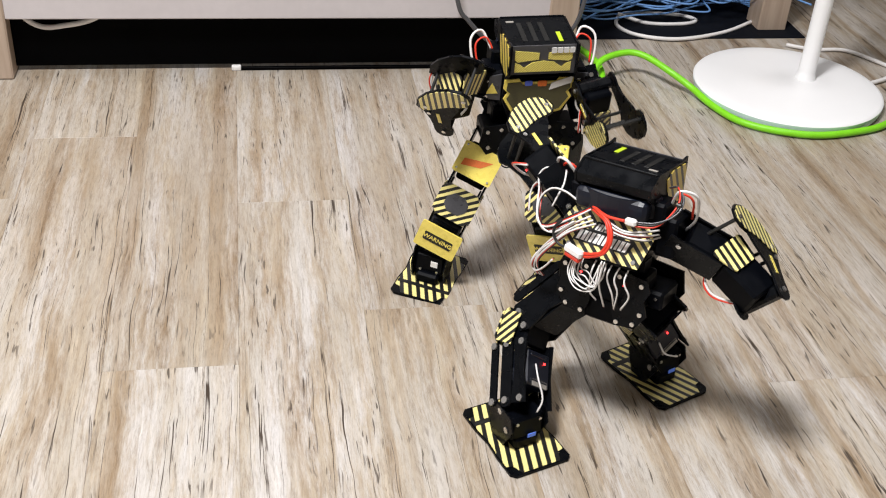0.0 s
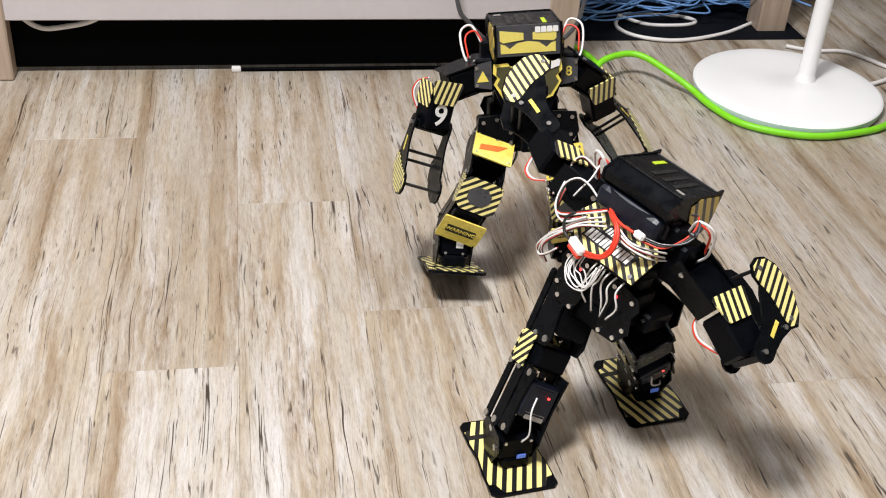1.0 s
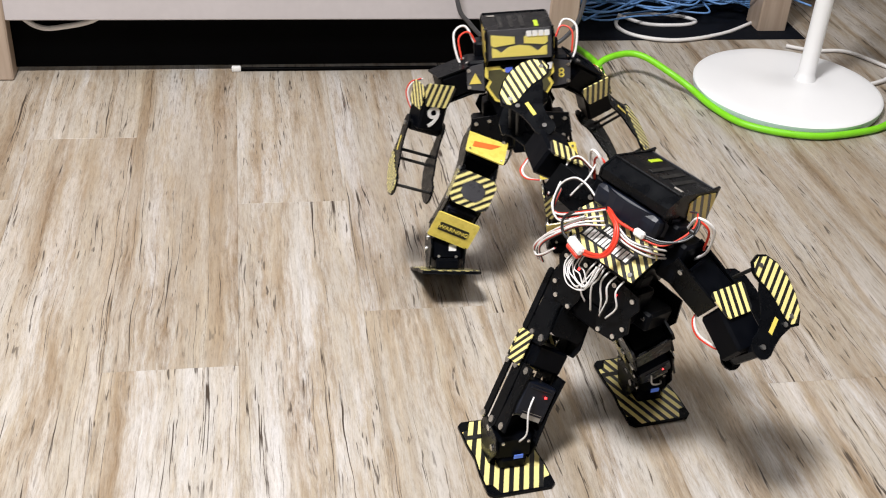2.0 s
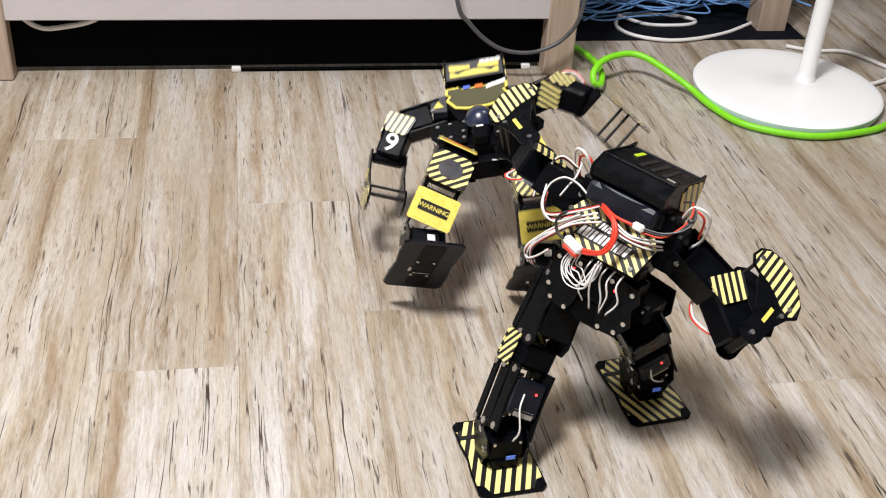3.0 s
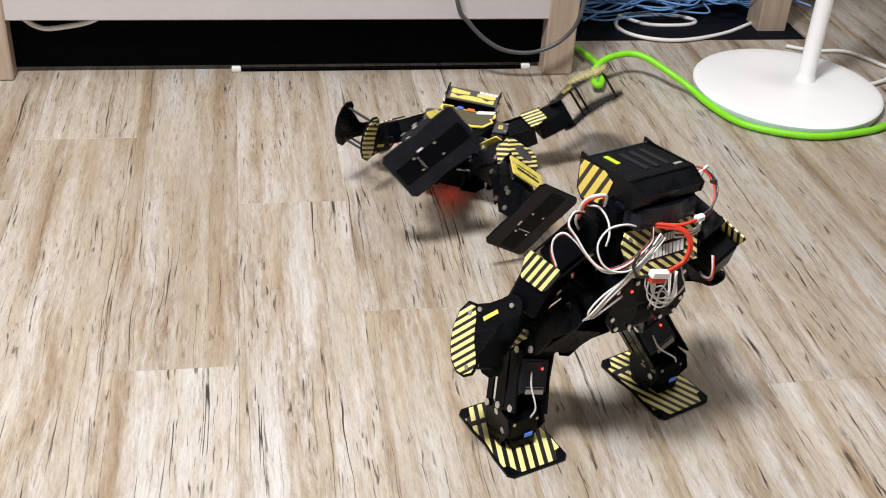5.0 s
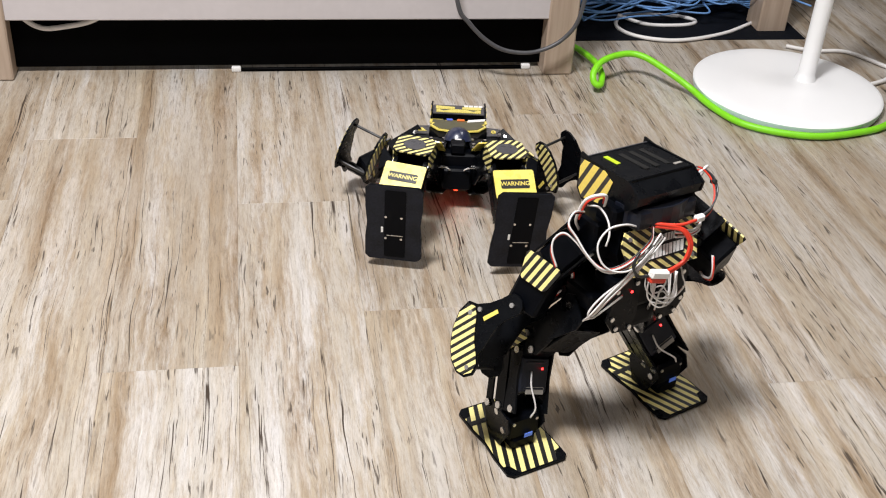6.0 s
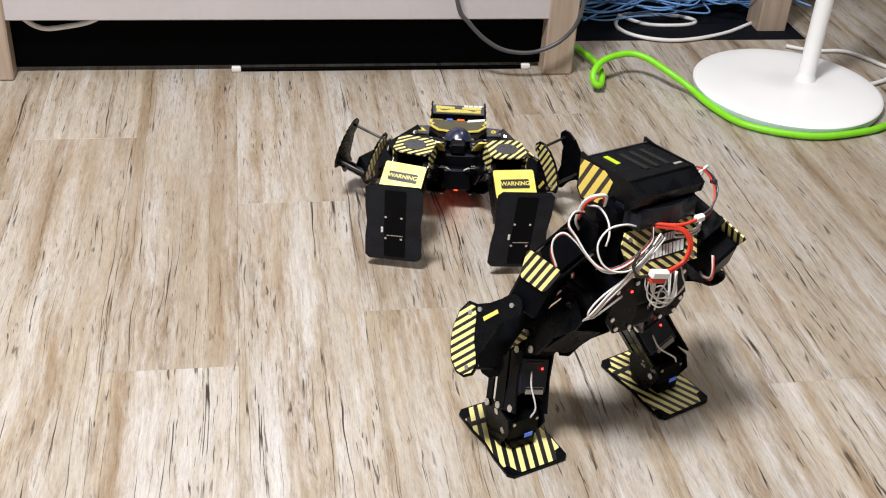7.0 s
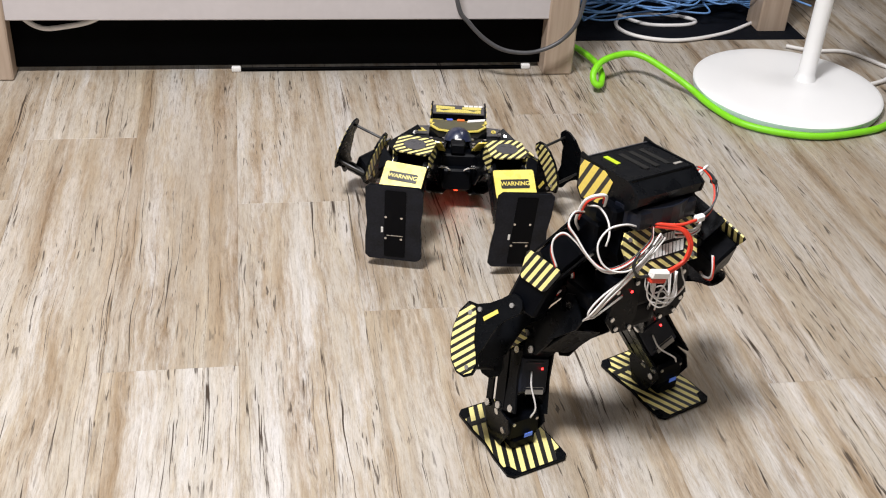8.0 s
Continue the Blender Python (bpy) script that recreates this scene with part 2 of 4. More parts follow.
def sheet(outline, thick, axis="y", at=0.0, bm=None, bevel=0.0):
    """A flat outline (2D) drawn out to a plate; axis is its normal, at its first face's place."""
    bm = bm or bmesh.new()
    lift = {"y": lambda a, b, c: (a, c, b), "x": lambda a, b, c: (c, a, b), "z": lambda a, b, c: (a, b, c)}[axis]
    lower = [bm.verts.new(lift(a, b, at)) for a, b in outline]
    upper = [bm.verts.new(lift(a, b, at + thick)) for a, b in outline]
    bm.faces.new(lower)
    bm.faces.new(upper)
    k = len(outline)
    for i in range(k):
        bm.faces.new((lower[i], lower[(i + 1) % k], upper[(i + 1) % k], upper[i]))
    return bm


def rounded(w, h, r, cx=0.0, cy=0.0, seg=4):
    out = []
    for sx, sy, a0 in ((1, 1, 0), (-1, 1, 90), (-1, -1, 180), (1, -1, 270)):
        for i in range(seg + 1):
            a = radians(a0 + 90 * i / seg)
            out.append((cx + sx * (w / 2 - r) + r * math.cos(a), cy + sy * (h / 2 - r) + r * math.sin(a)))
    return out


def smooth_line(points, per=8):
    pts = [Vector(p) for p in points]
    ext = [pts[0] * 2 - pts[1]] + pts + [pts[-1] * 2 - pts[-2]]
    out = []
    for i in range(1, len(ext) - 2):
        a, b, c, d = ext[i - 1:i + 3]
        for s in range(per):
            u = s / per
            out.append(0.5 * (2 * b + (c - a) * u + (2 * a - 5 * b + 4 * c - d) * u * u + (3 * b - a - 3 * c + d) * u ** 3))
    out.append(pts[-1])
    return out


def tube(points, radius, seg=8, per=8, bm=None):
    bm = bm or bmesh.new()
    line = smooth_line(points, per)
    rings, side = [], None
    for i, p in enumerate(line):
        d = (line[min(i + 1, len(line) - 1)] - line[max(i - 1, 0)]).normalized()
        if side is None:
            side = d.orthogonal().normalized()
        side = (side - d * side.dot(d)).normalized()
        up = d.cross(side)
        rings.append([bm.verts.new(p + (side * math.cos(6.28319 * k / seg) + up * math.sin(6.28319 * k / seg)) * radius) for k in range(seg)])
    for a, b in zip(rings, rings[1:]):
        for k in range(seg):
            f = bm.faces.new((a[k], a[(k + 1) % seg], b[(k + 1) % seg], b[k]))
            f.smooth = True
    bm.faces.new(rings[0])
    bm.faces.new(rings[-1])
    return bm


def words(name, body, size, m, material, parent, label=""):
    c = bpy.data.curves.new(name, "FONT")
    c.body, c.size, c.extrude, c.align_x, c.align_y = body, size, 0.0003, "CENTER", "CENTER"
    c.offset = size * 0.012
    c.materials.append(material)
    ob = new(name, c)
    ob.parent, ob.matrix_basis = parent, m
    return tagged(ob, label)


def cm(*v):
    return tuple(a * 0.01 for a in v)


# ---- the setting ----
part("ceiling", box((5.2, 5.6, 0.1), (0.6, 1.0, 2.65)), M_CEIL)
for nm, size, at in (("wall_north", (5.4, 0.1, 2.7), (0.6, 3.05, 1.3)), ("wall_south", (5.4, 0.1, 2.7), (0.6, -1.85, 1.3)), ("wall_west", (0.1, 4.8, 2.7), (-2.05, 0.6, 1.3)), ("wall_east", (0.1, 4.8, 2.7), (3.25, 0.6, 1.3))):
    tagged(part(nm, box(size, at), M_WALL), "off-white painted room wall", "wall", kind="structure")
tagged(bpy.data.objects["ceiling"], "white painted ceiling", "ceiling", kind="structure")
floor = tagged(part("floor", box((5.4, 5.0, 0.1), (0.6, 0.6, -0.0530)), M_SUB), "limed grey-brown wood-look plank floor", "floor", kind="structure")

# ---- furniture and cables ----


def desk_near():
    """A white-fronted cabinet on birch legs, with a dark toe space under it."""
    d = tagged(new("cabinet"), "white-fronted cabinet on pale birch legs", "cabinet")
    part("front_panel", box((0.995, 0.018, 0.62), (0.068, 1.976, 0.4235), 0.002), M_PANEL, d, "white laminate front")
    part("top", box((1.16, 0.60, 0.03), (0.068, 2.27, 0.75), 0.003), M_PANEL, d)
    # added sheet: stands in for the darkness under the cabinet
    part("dark_backing", box((1.04, 0.02, 0.70), (0.06, 2.0106, 0.36), 0.002), M_DARK, d, "near-black sheet standing in for the dark of the toe space")
    for x, y in ((-0.4575, 1.992), (0.5885, 1.992), (-0.4575, 2.50), (0.5885, 2.50)):
        part("leg", box((0.058, 0.058, 0.733), (x, y, 0.3665), 0.003), M_LEG, d, "pale birch square leg")
    return d


def desk_far():
    """A work desk further back; its dark space is full of network cables."""
    d = tagged(new("desk"), "work desk on pale birch legs over a dark recess", "desk")
    part("top", box((2.0, 0.78, 0.03), (1.66, 2.57, 0.72), 0.003), M_PANEL, d)
    for x, y in ((1.124, 2.205), (2.6, 2.205), (2.6, 2.9)):
        part("leg", box((0.066, 0.066, 0.705), (x, y, 0.3525), 0.003), M_LEG, d, "pale birch square leg")
    # added backing, coloured as the unlit depth behind the cables
    part("dark_backing", box((2.0, 0.02, 0.70), (1.66, 2.62, 0.352), 0.002), M_NAVY, d, "dark sheet standing in for the shaded depth of the recess")
    return d


desk_near()
desk_far()
bar = tagged(new("draught_bar"), "thin black bar with white end caps lying on the floor", "draught bar")
part("bar", box((0.545, 0.007, 0.006), (0.25, 1.996, 0.0035), 0.001), M_DARK, bar)
for x in (-0.031, 0.531):
    part("end_cap", box((0.018, 0.010, 0.010), (x, 1.995, 0.0055), 0.003, seg=2), M_PAPER, bar, "white end cap")
# under-desk shade on the floor, laid as a thin dark sheet
tagged(part("shade_sheet", box((0.54, 0.47, 0.003), (0.915, 2.365, 0.0017), 0.001), M_NAVY), "dark sheet standing in for the desk's shade on the floor", "mat")

stand = tagged(new("floor_stand"), "white enamelled round floor stand base with a thick pole", "floor stand")
stand.location = (1.021, 1.859, 0)
bm = bmesh.new()
prof = [(0.0, 0.0230), (0.150, 0.0222), (0.174, 0.0212), (0.1795, 0.0196), (0.181, 0.0178)]
prof_low = [(0.181, 0.0178), (0.1800, 0.010), (0.1775, 0.002), (0.168, 0.001)]


def lathe(profile, seg=96):
    b = bmesh.new()
    vs = [b.verts.new((r, 0, z)) for r, z in profile]
    es = [b.edges.new(p) for p in zip(vs, vs[1:])]
    bmesh.ops.spin(b, geom=vs + es, cent=(0, 0, 0), axis=(0, 0, 1), angle=math.tau, steps=seg)
    bmesh.ops.remove_doubles(b, verts=b.verts, dist=1e-5)
    for f in b.faces:
        f.smooth = True
    return b


part("base_plate", lathe(prof), M_BASE, stand)
part("rim", lathe(prof_low), M_RIM, stand, "pale blue plastic underside rim")
part("collar", lathe([(0.021, 0.0195), (0.0195, 0.026), (0.0170, 0.034), (0.0166, 0.036)], 40), M_BASE, stand, m=pose(0.046, 0.022, 0.001))
part("pole", disc(0.0165, 1.1, (0.046, 0.022, 0.571), seg=40), M_BASE, stand, "white tubular pole")
part("clamp", box((0.09, 0.05, 0.02), (0.066, 0.0, 0.30), 0.004), M_BASE, stand)


def cable(name, points, radius, material, label, seg=8):
    ob = part(name, tube(points, radius, seg), material)
    return tagged(ob, label, "cable")


cable("green_cable", [(0.46, 2.28, 0.009), (0.536, 2.242, 0.009), (0.604, 2.15, 0.009), (0.650, 2.08, 0.010), (0.668, 2.00, 0.016), (0.668, 1.935, 0.018), (0.652, 1.882, 0.016), (0.638, 1.880, 0.022), (0.640, 1.895, 0.038), (0.668, 1.925, 0.048), (0.718, 1.948, 0.05), (0.752, 1.935, 0.048), (0.790, 1.89, 0.035), (0.826, 1.855, 0.016), (0.846, 1.795, 0.0085), (0.876, 1.727, 0.0085), (0.936, 1.686, 0.0085), (1.005, 1.669, 0.0085), (1.087, 1.681, 0.0085), (1.154, 1.708, 0.0085), (1.24, 1.78, 0.0085)], 0.0064, M_GREEN, "bright green rubber cable looping over the floor", 12)
cable("white_cable", [(1.105, 2.22, 0.006), (1.004, 2.152, 0.006), (0.89, 2.117, 0.006), (0.809, 2.139, 0.006), (0.778, 2.19, 0.006), (0.795, 2.24, 0.008), (0.833, 2.262, 0.008), (0.935, 2.253, 0.006), (0.966, 2.222, 0.006), (0.931, 2.201, 0.006), (0.85, 2.206, 0.006), (0.79, 2.235, 0.016)], 0.0042, M_WHITE, "loose white cable lying on the floor")
cable("white_cable", [(1.12, 2.085, 0.005), (1.15, 2.068, 0.005), (1.183, 2.058, 0.005), (1.244, 2.050, 0.005), (1.293, 1.975, 0.005), (1.33, 1.91, 0.005)], 0.0042, M_WHITE, "white mains cable running behind the stand")
cable("white_cable", [(1.205, 1.885, 0.006), (1.235, 1.897, 0.006), (1.265, 1.915, 0.006), (1.33, 1.98, 0.006)], 0.0045, M_WHITE, "white mains cable beside the stand")
cable("white_cable", [(-0.42, 1.992, 0.135), (-0.397, 1.992, 0.104), (-0.37, 1.992, 0.090), (-0.336, 1.992, 0.092), (-0.286, 1.992, 0.103), (-0.24, 1.992, 0.13)], 0.005, M_WHITE, "white cable sagging below the cabinet front")
cable("grey_cable", [(0.350, 1.94, 0.30), (0.374, 1.93, 0.161), (0.397, 1.93, 0.123), (0.435, 1.93, 0.086), (0.478, 1.93, 0.065), (0.533, 1.93, 0.064), (0.585, 1.93, 0.092), (0.612, 1.93, 0.15), (0.622, 1.94, 0.30)], 0.0042, M_GREYCABLE, "grey cable hanging in front of the cabinet leg")
rng = random.Random(5)
for i in range(40):
    x0, y0, pts = 0.66 + rng.random() * 0.1, 2.205 + rng.random() * 0.16, []
    for k in range(7):
        pts.append((x0 + k * 0.075 + rng.uniform(-0.035, 0.035), y0 + 0.02 * k * rng.random() + rng.uniform(-0.045, 0.05), 0.008 + 0.012 * rng.random() + 0.0016 * i))
    cable("network_cable", pts, 0.0022, M_BLUE, "thin blue network cable in a tangle", 6)
cable("cable_scrap", [(1.175, 2.095, 0.004), (1.19, 2.10, 0.006), (1.20, 2.115, 0.004)], 0.003, M_WHITE, "short white cable scrap on the floor")

# ---- robots ----
HX, LT, LK, LS, LA, SX, SZ, LU, LF = 4.7, 7.4, 4, 6.7, 4.8, 6.3, 9.3, 5.6, 5.5


def screws(parent, spots, axis, radius=0.26):
    for p in spots:
        part("screw", disc(radius * 0.01, 0.0018, cm(*p), axis, 10), M_STEEL, parent)


def servo(name, parent, size, at, material):
    bm = box(cm(*size), cm(*at), 0.0022)
    for s in (-1, 1):
        box(cm(size[0] * 0.7, size[1] + 0.25, 0.25), cm(at[0], at[1], at[2] + s * size[2] * 0.36), 0.0005, bm)
    disc(0.0075, 0.002, cm(at[0] + size[0] / 2 + 0.05, at[1], at[2] - size[2] * 0.2), "x", 14, bm)
    disc(0.0075, 0.002, cm(at[0] - size[0] / 2 - 0.05, at[1], at[2] - size[2] * 0.2), "x", 14, bm)
    return part(name, bm, material, parent)


def octagon(w, h, c):
    return [(w / 2, h / 2 - c), (w / 2 - c, h / 2), (-w / 2 + c, h / 2), (-w / 2, h / 2 - c), (-w / 2, -h / 2 + c), (-w / 2 + c, -h / 2), (w / 2 - c, -h / 2), (w / 2, -h / 2 + c)]


def link(x, z0, z1, half, thick=0.25, y=0.0):
    """A flat bar in the side plane with rounded ends."""
    out = []
    for zc, a0 in ((z0, 0), (z1, 180)):
        for i in range(7):
            a = radians(a0 + 180 * i / 6)
            out.append(((y + half * math.cos(a)) * 0.01, (zc + half * math.sin(a)) * 0.01))
    return sheet(out, thick * 0.01, "x", (x - thick / 2) * 0.01)


def ribbon(r, points, width=0.0019, red=True):
    """A flat servo lead: black, red and white strands side by side, twisting along the way."""
    strands = ((M_BLACKWIRE, -0.9), (M_RED, 0.0), (M_WHITE, 0.95)) if red else ((M_BLACKWIRE, -0.6), (M_WHITE, 0.5))
    for k, (mat, off) in enumerate(strands):
        pts = []
        for n, p in enumerate(points):
            a = 0.5 + 0.55 * n
            p = Vector(cm(*p))
            pts.append(p + Vector((0.55 * math.cos(a), -0.25, math.sin(a))) * off * width)
        part("servo_wire", tube(pts, 0.0011 if mat is M_WHITE else 0.0008, 6, 7), mat, r)


def back_wires(r):
    """Servo and power leads looped over the back and gathered at the board."""
    rn = random.Random(11)
    j = lambda a: rn.uniform(-a, a)
    ribbon(r, [(-7.6, -0.6, 12.6), (-9.4, -1.2, 13.2), (-10.2, -1.6, 12.2), (-9.6, -2.4, 11.0), (-9.0, -3.6, 9.6), (-8.2, -4.8, 8.6), (-7.0, -5.6, 8.5), (-5.4, -6.2, 9.4), (-3.2, -6.2, 11.0), (-2.0, -5.0, 11.8)])
    ribbon(r, [(-11.2, -1.6, 7.6), (-11.5, -1.0, 9.2), (-11.2, -0.8, 10.4), (-10.3, -1.2, 11.1), (-9.4, -2.2, 10.4), (-8.6, -3.8, 9.0), (-7.6, -5.0, 8.1), (-6.0, -5.9, 8.4), (-3.8, -6.3, 10.0)])
    ribbon(r, [(-3.8, -4.6, 12.0), (-5.4, -4.6, 12.6), (-7.2, -4.2, 12.3), (-8.4, -4.3, 10.9), (-8.2, -5.0, 9.2), (-7.0, -5.8, 8.3), (-5.2, -6.5, 8.6), (-3.0, -6.6, 10.6)], 0.0016, False)
    ribbon(r, [(-7.4, -0.8, 13.4), (-6.8, -1.9, 13.6), (-6.4, -3.0, 12.6), (-6.6, -3.8, 11.4), (-7.0, -4.0, 10.2)], 0.0014, False)
    for k in range(3):
        a = 0.35 * k
        ribbon(r, [(-1.6 + a, -5.8, 11.2 - a), (-3.4, -6.3 - 0.3 * a, 9.8 - a), (-5.4, -6.2, 7.6 - a), (-7.2, -5.6, 5.3 - a + j(0.3)), (-8.4 + a, -4.9, 3.0 + j(0.4)), (-8.2 + a, -3.6, 1.4)], 0.0018, k != 1)
    ribbon(r, [(-4.2, -6.3, 8.0), (-6.2, -5.7, 6.4), (-7.8, -5.0, 4.6), (-8.6, -4.6, 3.0), (-8.0, -4.6, 2.2), (-6.8, -5.0, 3.2), (-5.4, -5.8, 5.0)], 0.0017)
    for k in range(2):
        a = 0.3 * k
        part("power_wire", tube([cm(-2.4, -4.4, 12.0 - a), cm(-0.6, -5.8, 12.0 - a), cm(1.0 - a, -6.6, 11.4), cm(1.7 - a, -7.2, 10.0), cm(1.2 - a, -7.4, 8.4), cm(-0.4, -7.3, 7.4 + a), cm(-1.6, -7.2, 7.1 + a)], 0.0019, 8, 8), M_RED, r, "red power lead")
    part("power_wire", tube([cm(-3.4, -7.0, 7.4), cm(-4.6, -6.8, 7.6), cm(-5.3, -6.6, 8.6), cm(-4.9, -6.4, 9.7), cm(-3.6, -6.0, 10.4)], 0.0016, 8, 8), M_BLACKWIRE, r, "black power lead")
    part("power_wire", tube([cm(-2.0, -4.8, 12.1), cm(0.4, -6.2, 12.0), cm(2.6, -6.4, 12.1)], 0.0017, 8, 8), M_RED, r, "red power lead")
    part("power_plug", box(cm(2.3, 0.9, 0.9), cm(-2.3, -7.3, 7.5), 0.002, rot=pose(0, 0, 0, 0, 12, -8)), M_PAPER, r, "white power plug")
    part("power_socket", box(cm(2.0, 0.8, 0.6), cm(-2.4, -7.2, 6.8), 0.0015, rot=pose(0, 0, 0, 0, 12, -8)), M_RED, r, "red power socket")
    part("power_plug", box(cm(1.3, 0.7, 0.8), cm(3.2, -6.2, 12.1), 0.002), M_PAPER, r, "white balance plug")
    for k in range(3):
        a = 0.22 * k
        part("power_wire", tube([cm(3.6, -6.0, 12.1 - a), cm(5.6, -5.4, 12.4 - a), cm(7.2 - a, -4.4, 13.4), cm(7.4 - a, -3.2, 14.6), cm(6.2, -2.0, 15.4), cm(5.0, -1.2, 14.8)], 0.0011, 6, 7), (M_GREYPLATE, M_BLACKWIRE, M_RED)[k], r)
    part("cable_tie", box(cm(0.6, 0.7, 0.5), cm(7.2, -3.6, 14.2), 0.001), M_BLACKWIRE, r)
    for k in range(7):
        a, b = j(0.5), 0.28 * k
        part("wire_loop", tube([cm(-2.6 + b * 0.5, -6.0 + a, 6.9), cm(-3.0 + b * 0.7, -6.6 + a, 4.8 + j(0.4)), cm(-1.6 + b * 0.5, -7.1 + a, 3.2 + 0.3 * k + j(0.3)), cm(0.2 + j(0.5), -7.0 + a, 4.2 + j(0.5)), cm(0.9 - b * 0.3, -6.4 + a, 6.6)], 0.0008, 6, 7), M_WHITE, r)
    for k in range(5):
        x = -0.6 + 0.95 * k
        ribbon(r, [(x, -4.4, 6.6), (x + j(0.4), -5.6, 4.8), (x + j(0.6), -5.4, 2.8 + j(0.5)), (x + j(0.6), -4.7, 1.2 + j(0.6))], 0.0012, k % 2 == 1)
    for k in range(3):
        a = 0.5 * k
        ribbon(r, [(5.2, -2.8 + j(0.4), 10.6 - a), (4.6, -5.2, 11.0 - a), (2.6, -6.2, 10.8 - a * 0.6), (0.4, -6.0, 11.4 - a)], 0.0016, k == 1)


def torso(r, numbered):
    """Everything that sits still on the body."""
    # hips and waist
    bm = box(cm(6.2, 4.6, 3.0), cm(0, -0.2, 0.6), 0.003)
    box(cm(3.0, 5.6, 2.4), cm(0, 0, 2.4), 0.003, bm)
    box(cm(4.6, 3.6, 3.2), cm(0, -1.6, -0.6), 0.008, bm, seg=3)
    box(cm(9.6, 3.4, 4.2), cm(0, -2.0, 2.9), 0.006, bm, seg=2)
    box(cm(8.0, 2.6, 3.0), cm(0, -1.8, 5.2), 0.004, bm)
    part("pelvis", bm, M_SERVO, r)
    for s in (-1, 1):
        h = part("hip_servo", box(cm(3.4, 4.4, 2.2), cm(s * HX, -0.1, 1.9), 0.003), M_SERVO, r)
        screws(h, [(s * (HX + 0.9), 2.15, 2.2), (s * (HX - 0.9), 2.15, 2.2), (s * (HX + 0.9), -2.35, 2.2), (s * (HX - 0.9), -2.35, 2.2)], "y", 0.22)
    for x, z in ((4.0, 3.8), (-4.0, 3.8), (4.0, 1.9), (-4.0, 1.9), (1.6, 2.4), (-1.6, 2.4)):
        part("screw", disc(0.0024, 0.0016, cm(x, -3.78, z), "y", 10), M_STEEL, r)
    for q in (-1, 1):
        br = part("hip_bracket", sheet([cm(q * 1.5, 4.4), cm(q * 6.6, 3.9), cm(q * 7.0, 1.2), cm(q * 5.6, -0.9), cm(q * 2.0, -0.6)], 0.0025, "y", 0.0262), M_ACRYL, r)
        screws(br, [(q * 2.2, 2.95, 3.6), (q * 4.2, 2.95, 3.5), (q * 6.0, 2.95, 3.2), (q * 2.4, 2.95, 1.6), (q * 2.4, 2.95, 0.2), (q * 5.8, 2.95, 0.8), (q * 4.2, 2.95, 0.6)], "y", 0.27)
        wing = part("back_bracket", sheet([cm(q * 1.4, 5.4), cm(q * 5.0, 4.9), cm(q * 5.6, 3.6), cm(q * 5.0, 2.4), cm(q * 5.5, 0.6), cm(q * 4.3, -1.2), cm(q * 2.0, -1.4), cm(q * 1.3, 0.4)], 0.0025, "y", -0.0415), M_ACRYL, r)
        screws(wing, [(q * 2.0, -4.3, 4.6), (q * 4.6, -4.3, 4.2), (q * 4.8, -4.3, 0.8), (q * 2.2, -4.3, -0.9), (q * 4.1, -4.3, -0.6)], "y", 0.27)
    neck = part("waist_servo", box(cm(2.2, 1.6, 2.6), cm(0, 3.0, 0.2), 0.002), M_SERVO, r)
    part("servo_label", box(cm(1.0, 0.06, 0.35), cm(0, 3.83, 1.1)), M_PAPER, neck)
    part("waist_dome", lathe([(0.0, 0.021), (0.009, 0.019), (0.016, 0.0135), (0.0205, 0.006), (0.022, 0.0)], 24), M_DOME, r, "glossy blue-black domed waist cover", pose(*cm(0, 2.7, 3.7), -75))
    for s in (-1, 1):
        part("sensor_dot", disc(0.002, 0.001, cm(s * 0.7, 4.2, 3.9), "y", 8), M_PAPER, r)
    if numbered:
        part("hip_lamp", disc(0.006, 0.004, cm(0, -3.5, -0.6), "y", 16), M_GLOW, r, "glowing red lamp behind the hips")
    # chest
    out = [cm(4.4, 11.2), cm(-4.4, 11.2), cm(-4.5, 8.0), cm(-3.0, 4.0), cm(3.0, 4.0), cm(4.5, 8.0)]
    c = part("chest", sheet(out, 0.062, "y", -0.032), M_SERVO, r)
    edge = [cm(4.5, 11.1), cm(2.6, 11.2), cm(2.3, 10.7), cm(-2.3, 10.7), cm(-2.6, 11.2), cm(-4.5, 11.1), cm(-4.6, 9.9), cm(-4.0, 9.3), cm(-4.5, 8.4), cm(-3.3, 6.4), cm(-1.6, 5.9), cm(1.6, 5.9), cm(3.3, 6.4), cm(4.5, 8.4), cm(4.0, 9.3), cm(4.6, 9.9)]
    part("chest_border", sheet(edge, 0.002, "y", 0.0315), M_YELLOW, c, "yellow printed border")
    part("chest_plate", sheet([(a * 0.91, 0.085 + (b - 0.085) * 0.84) for a, b in edge], 0.0012, "y", 0.0332), M_OLIVE, c, "dark olive chest plate")
    part("blue_label", sheet(rounded(0.010, 0.007, 0.002, 0.014, 0.1065), 0.0008, "y", 0.0348), M_BLUEDOT, c)
    part("orange_label", sheet(rounded(0.012, 0.008, 0.002, -0.004, 0.1055), 0.0008, "y", 0.0348), M_ORANGE, c)
    part("white_label", sheet([cm(-1.4, 9.6), cm(-4.2, 10.5), cm(-4.4, 11.5), cm(-1.6, 10.6)], 0.0008, "y", 0.0348), M_PAPER, c)
    # head: a slotted shell between two finned cheeks
    front = [cm(4.1, 16.2), cm(-4.1, 16.2), cm(-4.3, 12.2), cm(4.3, 12.2)]
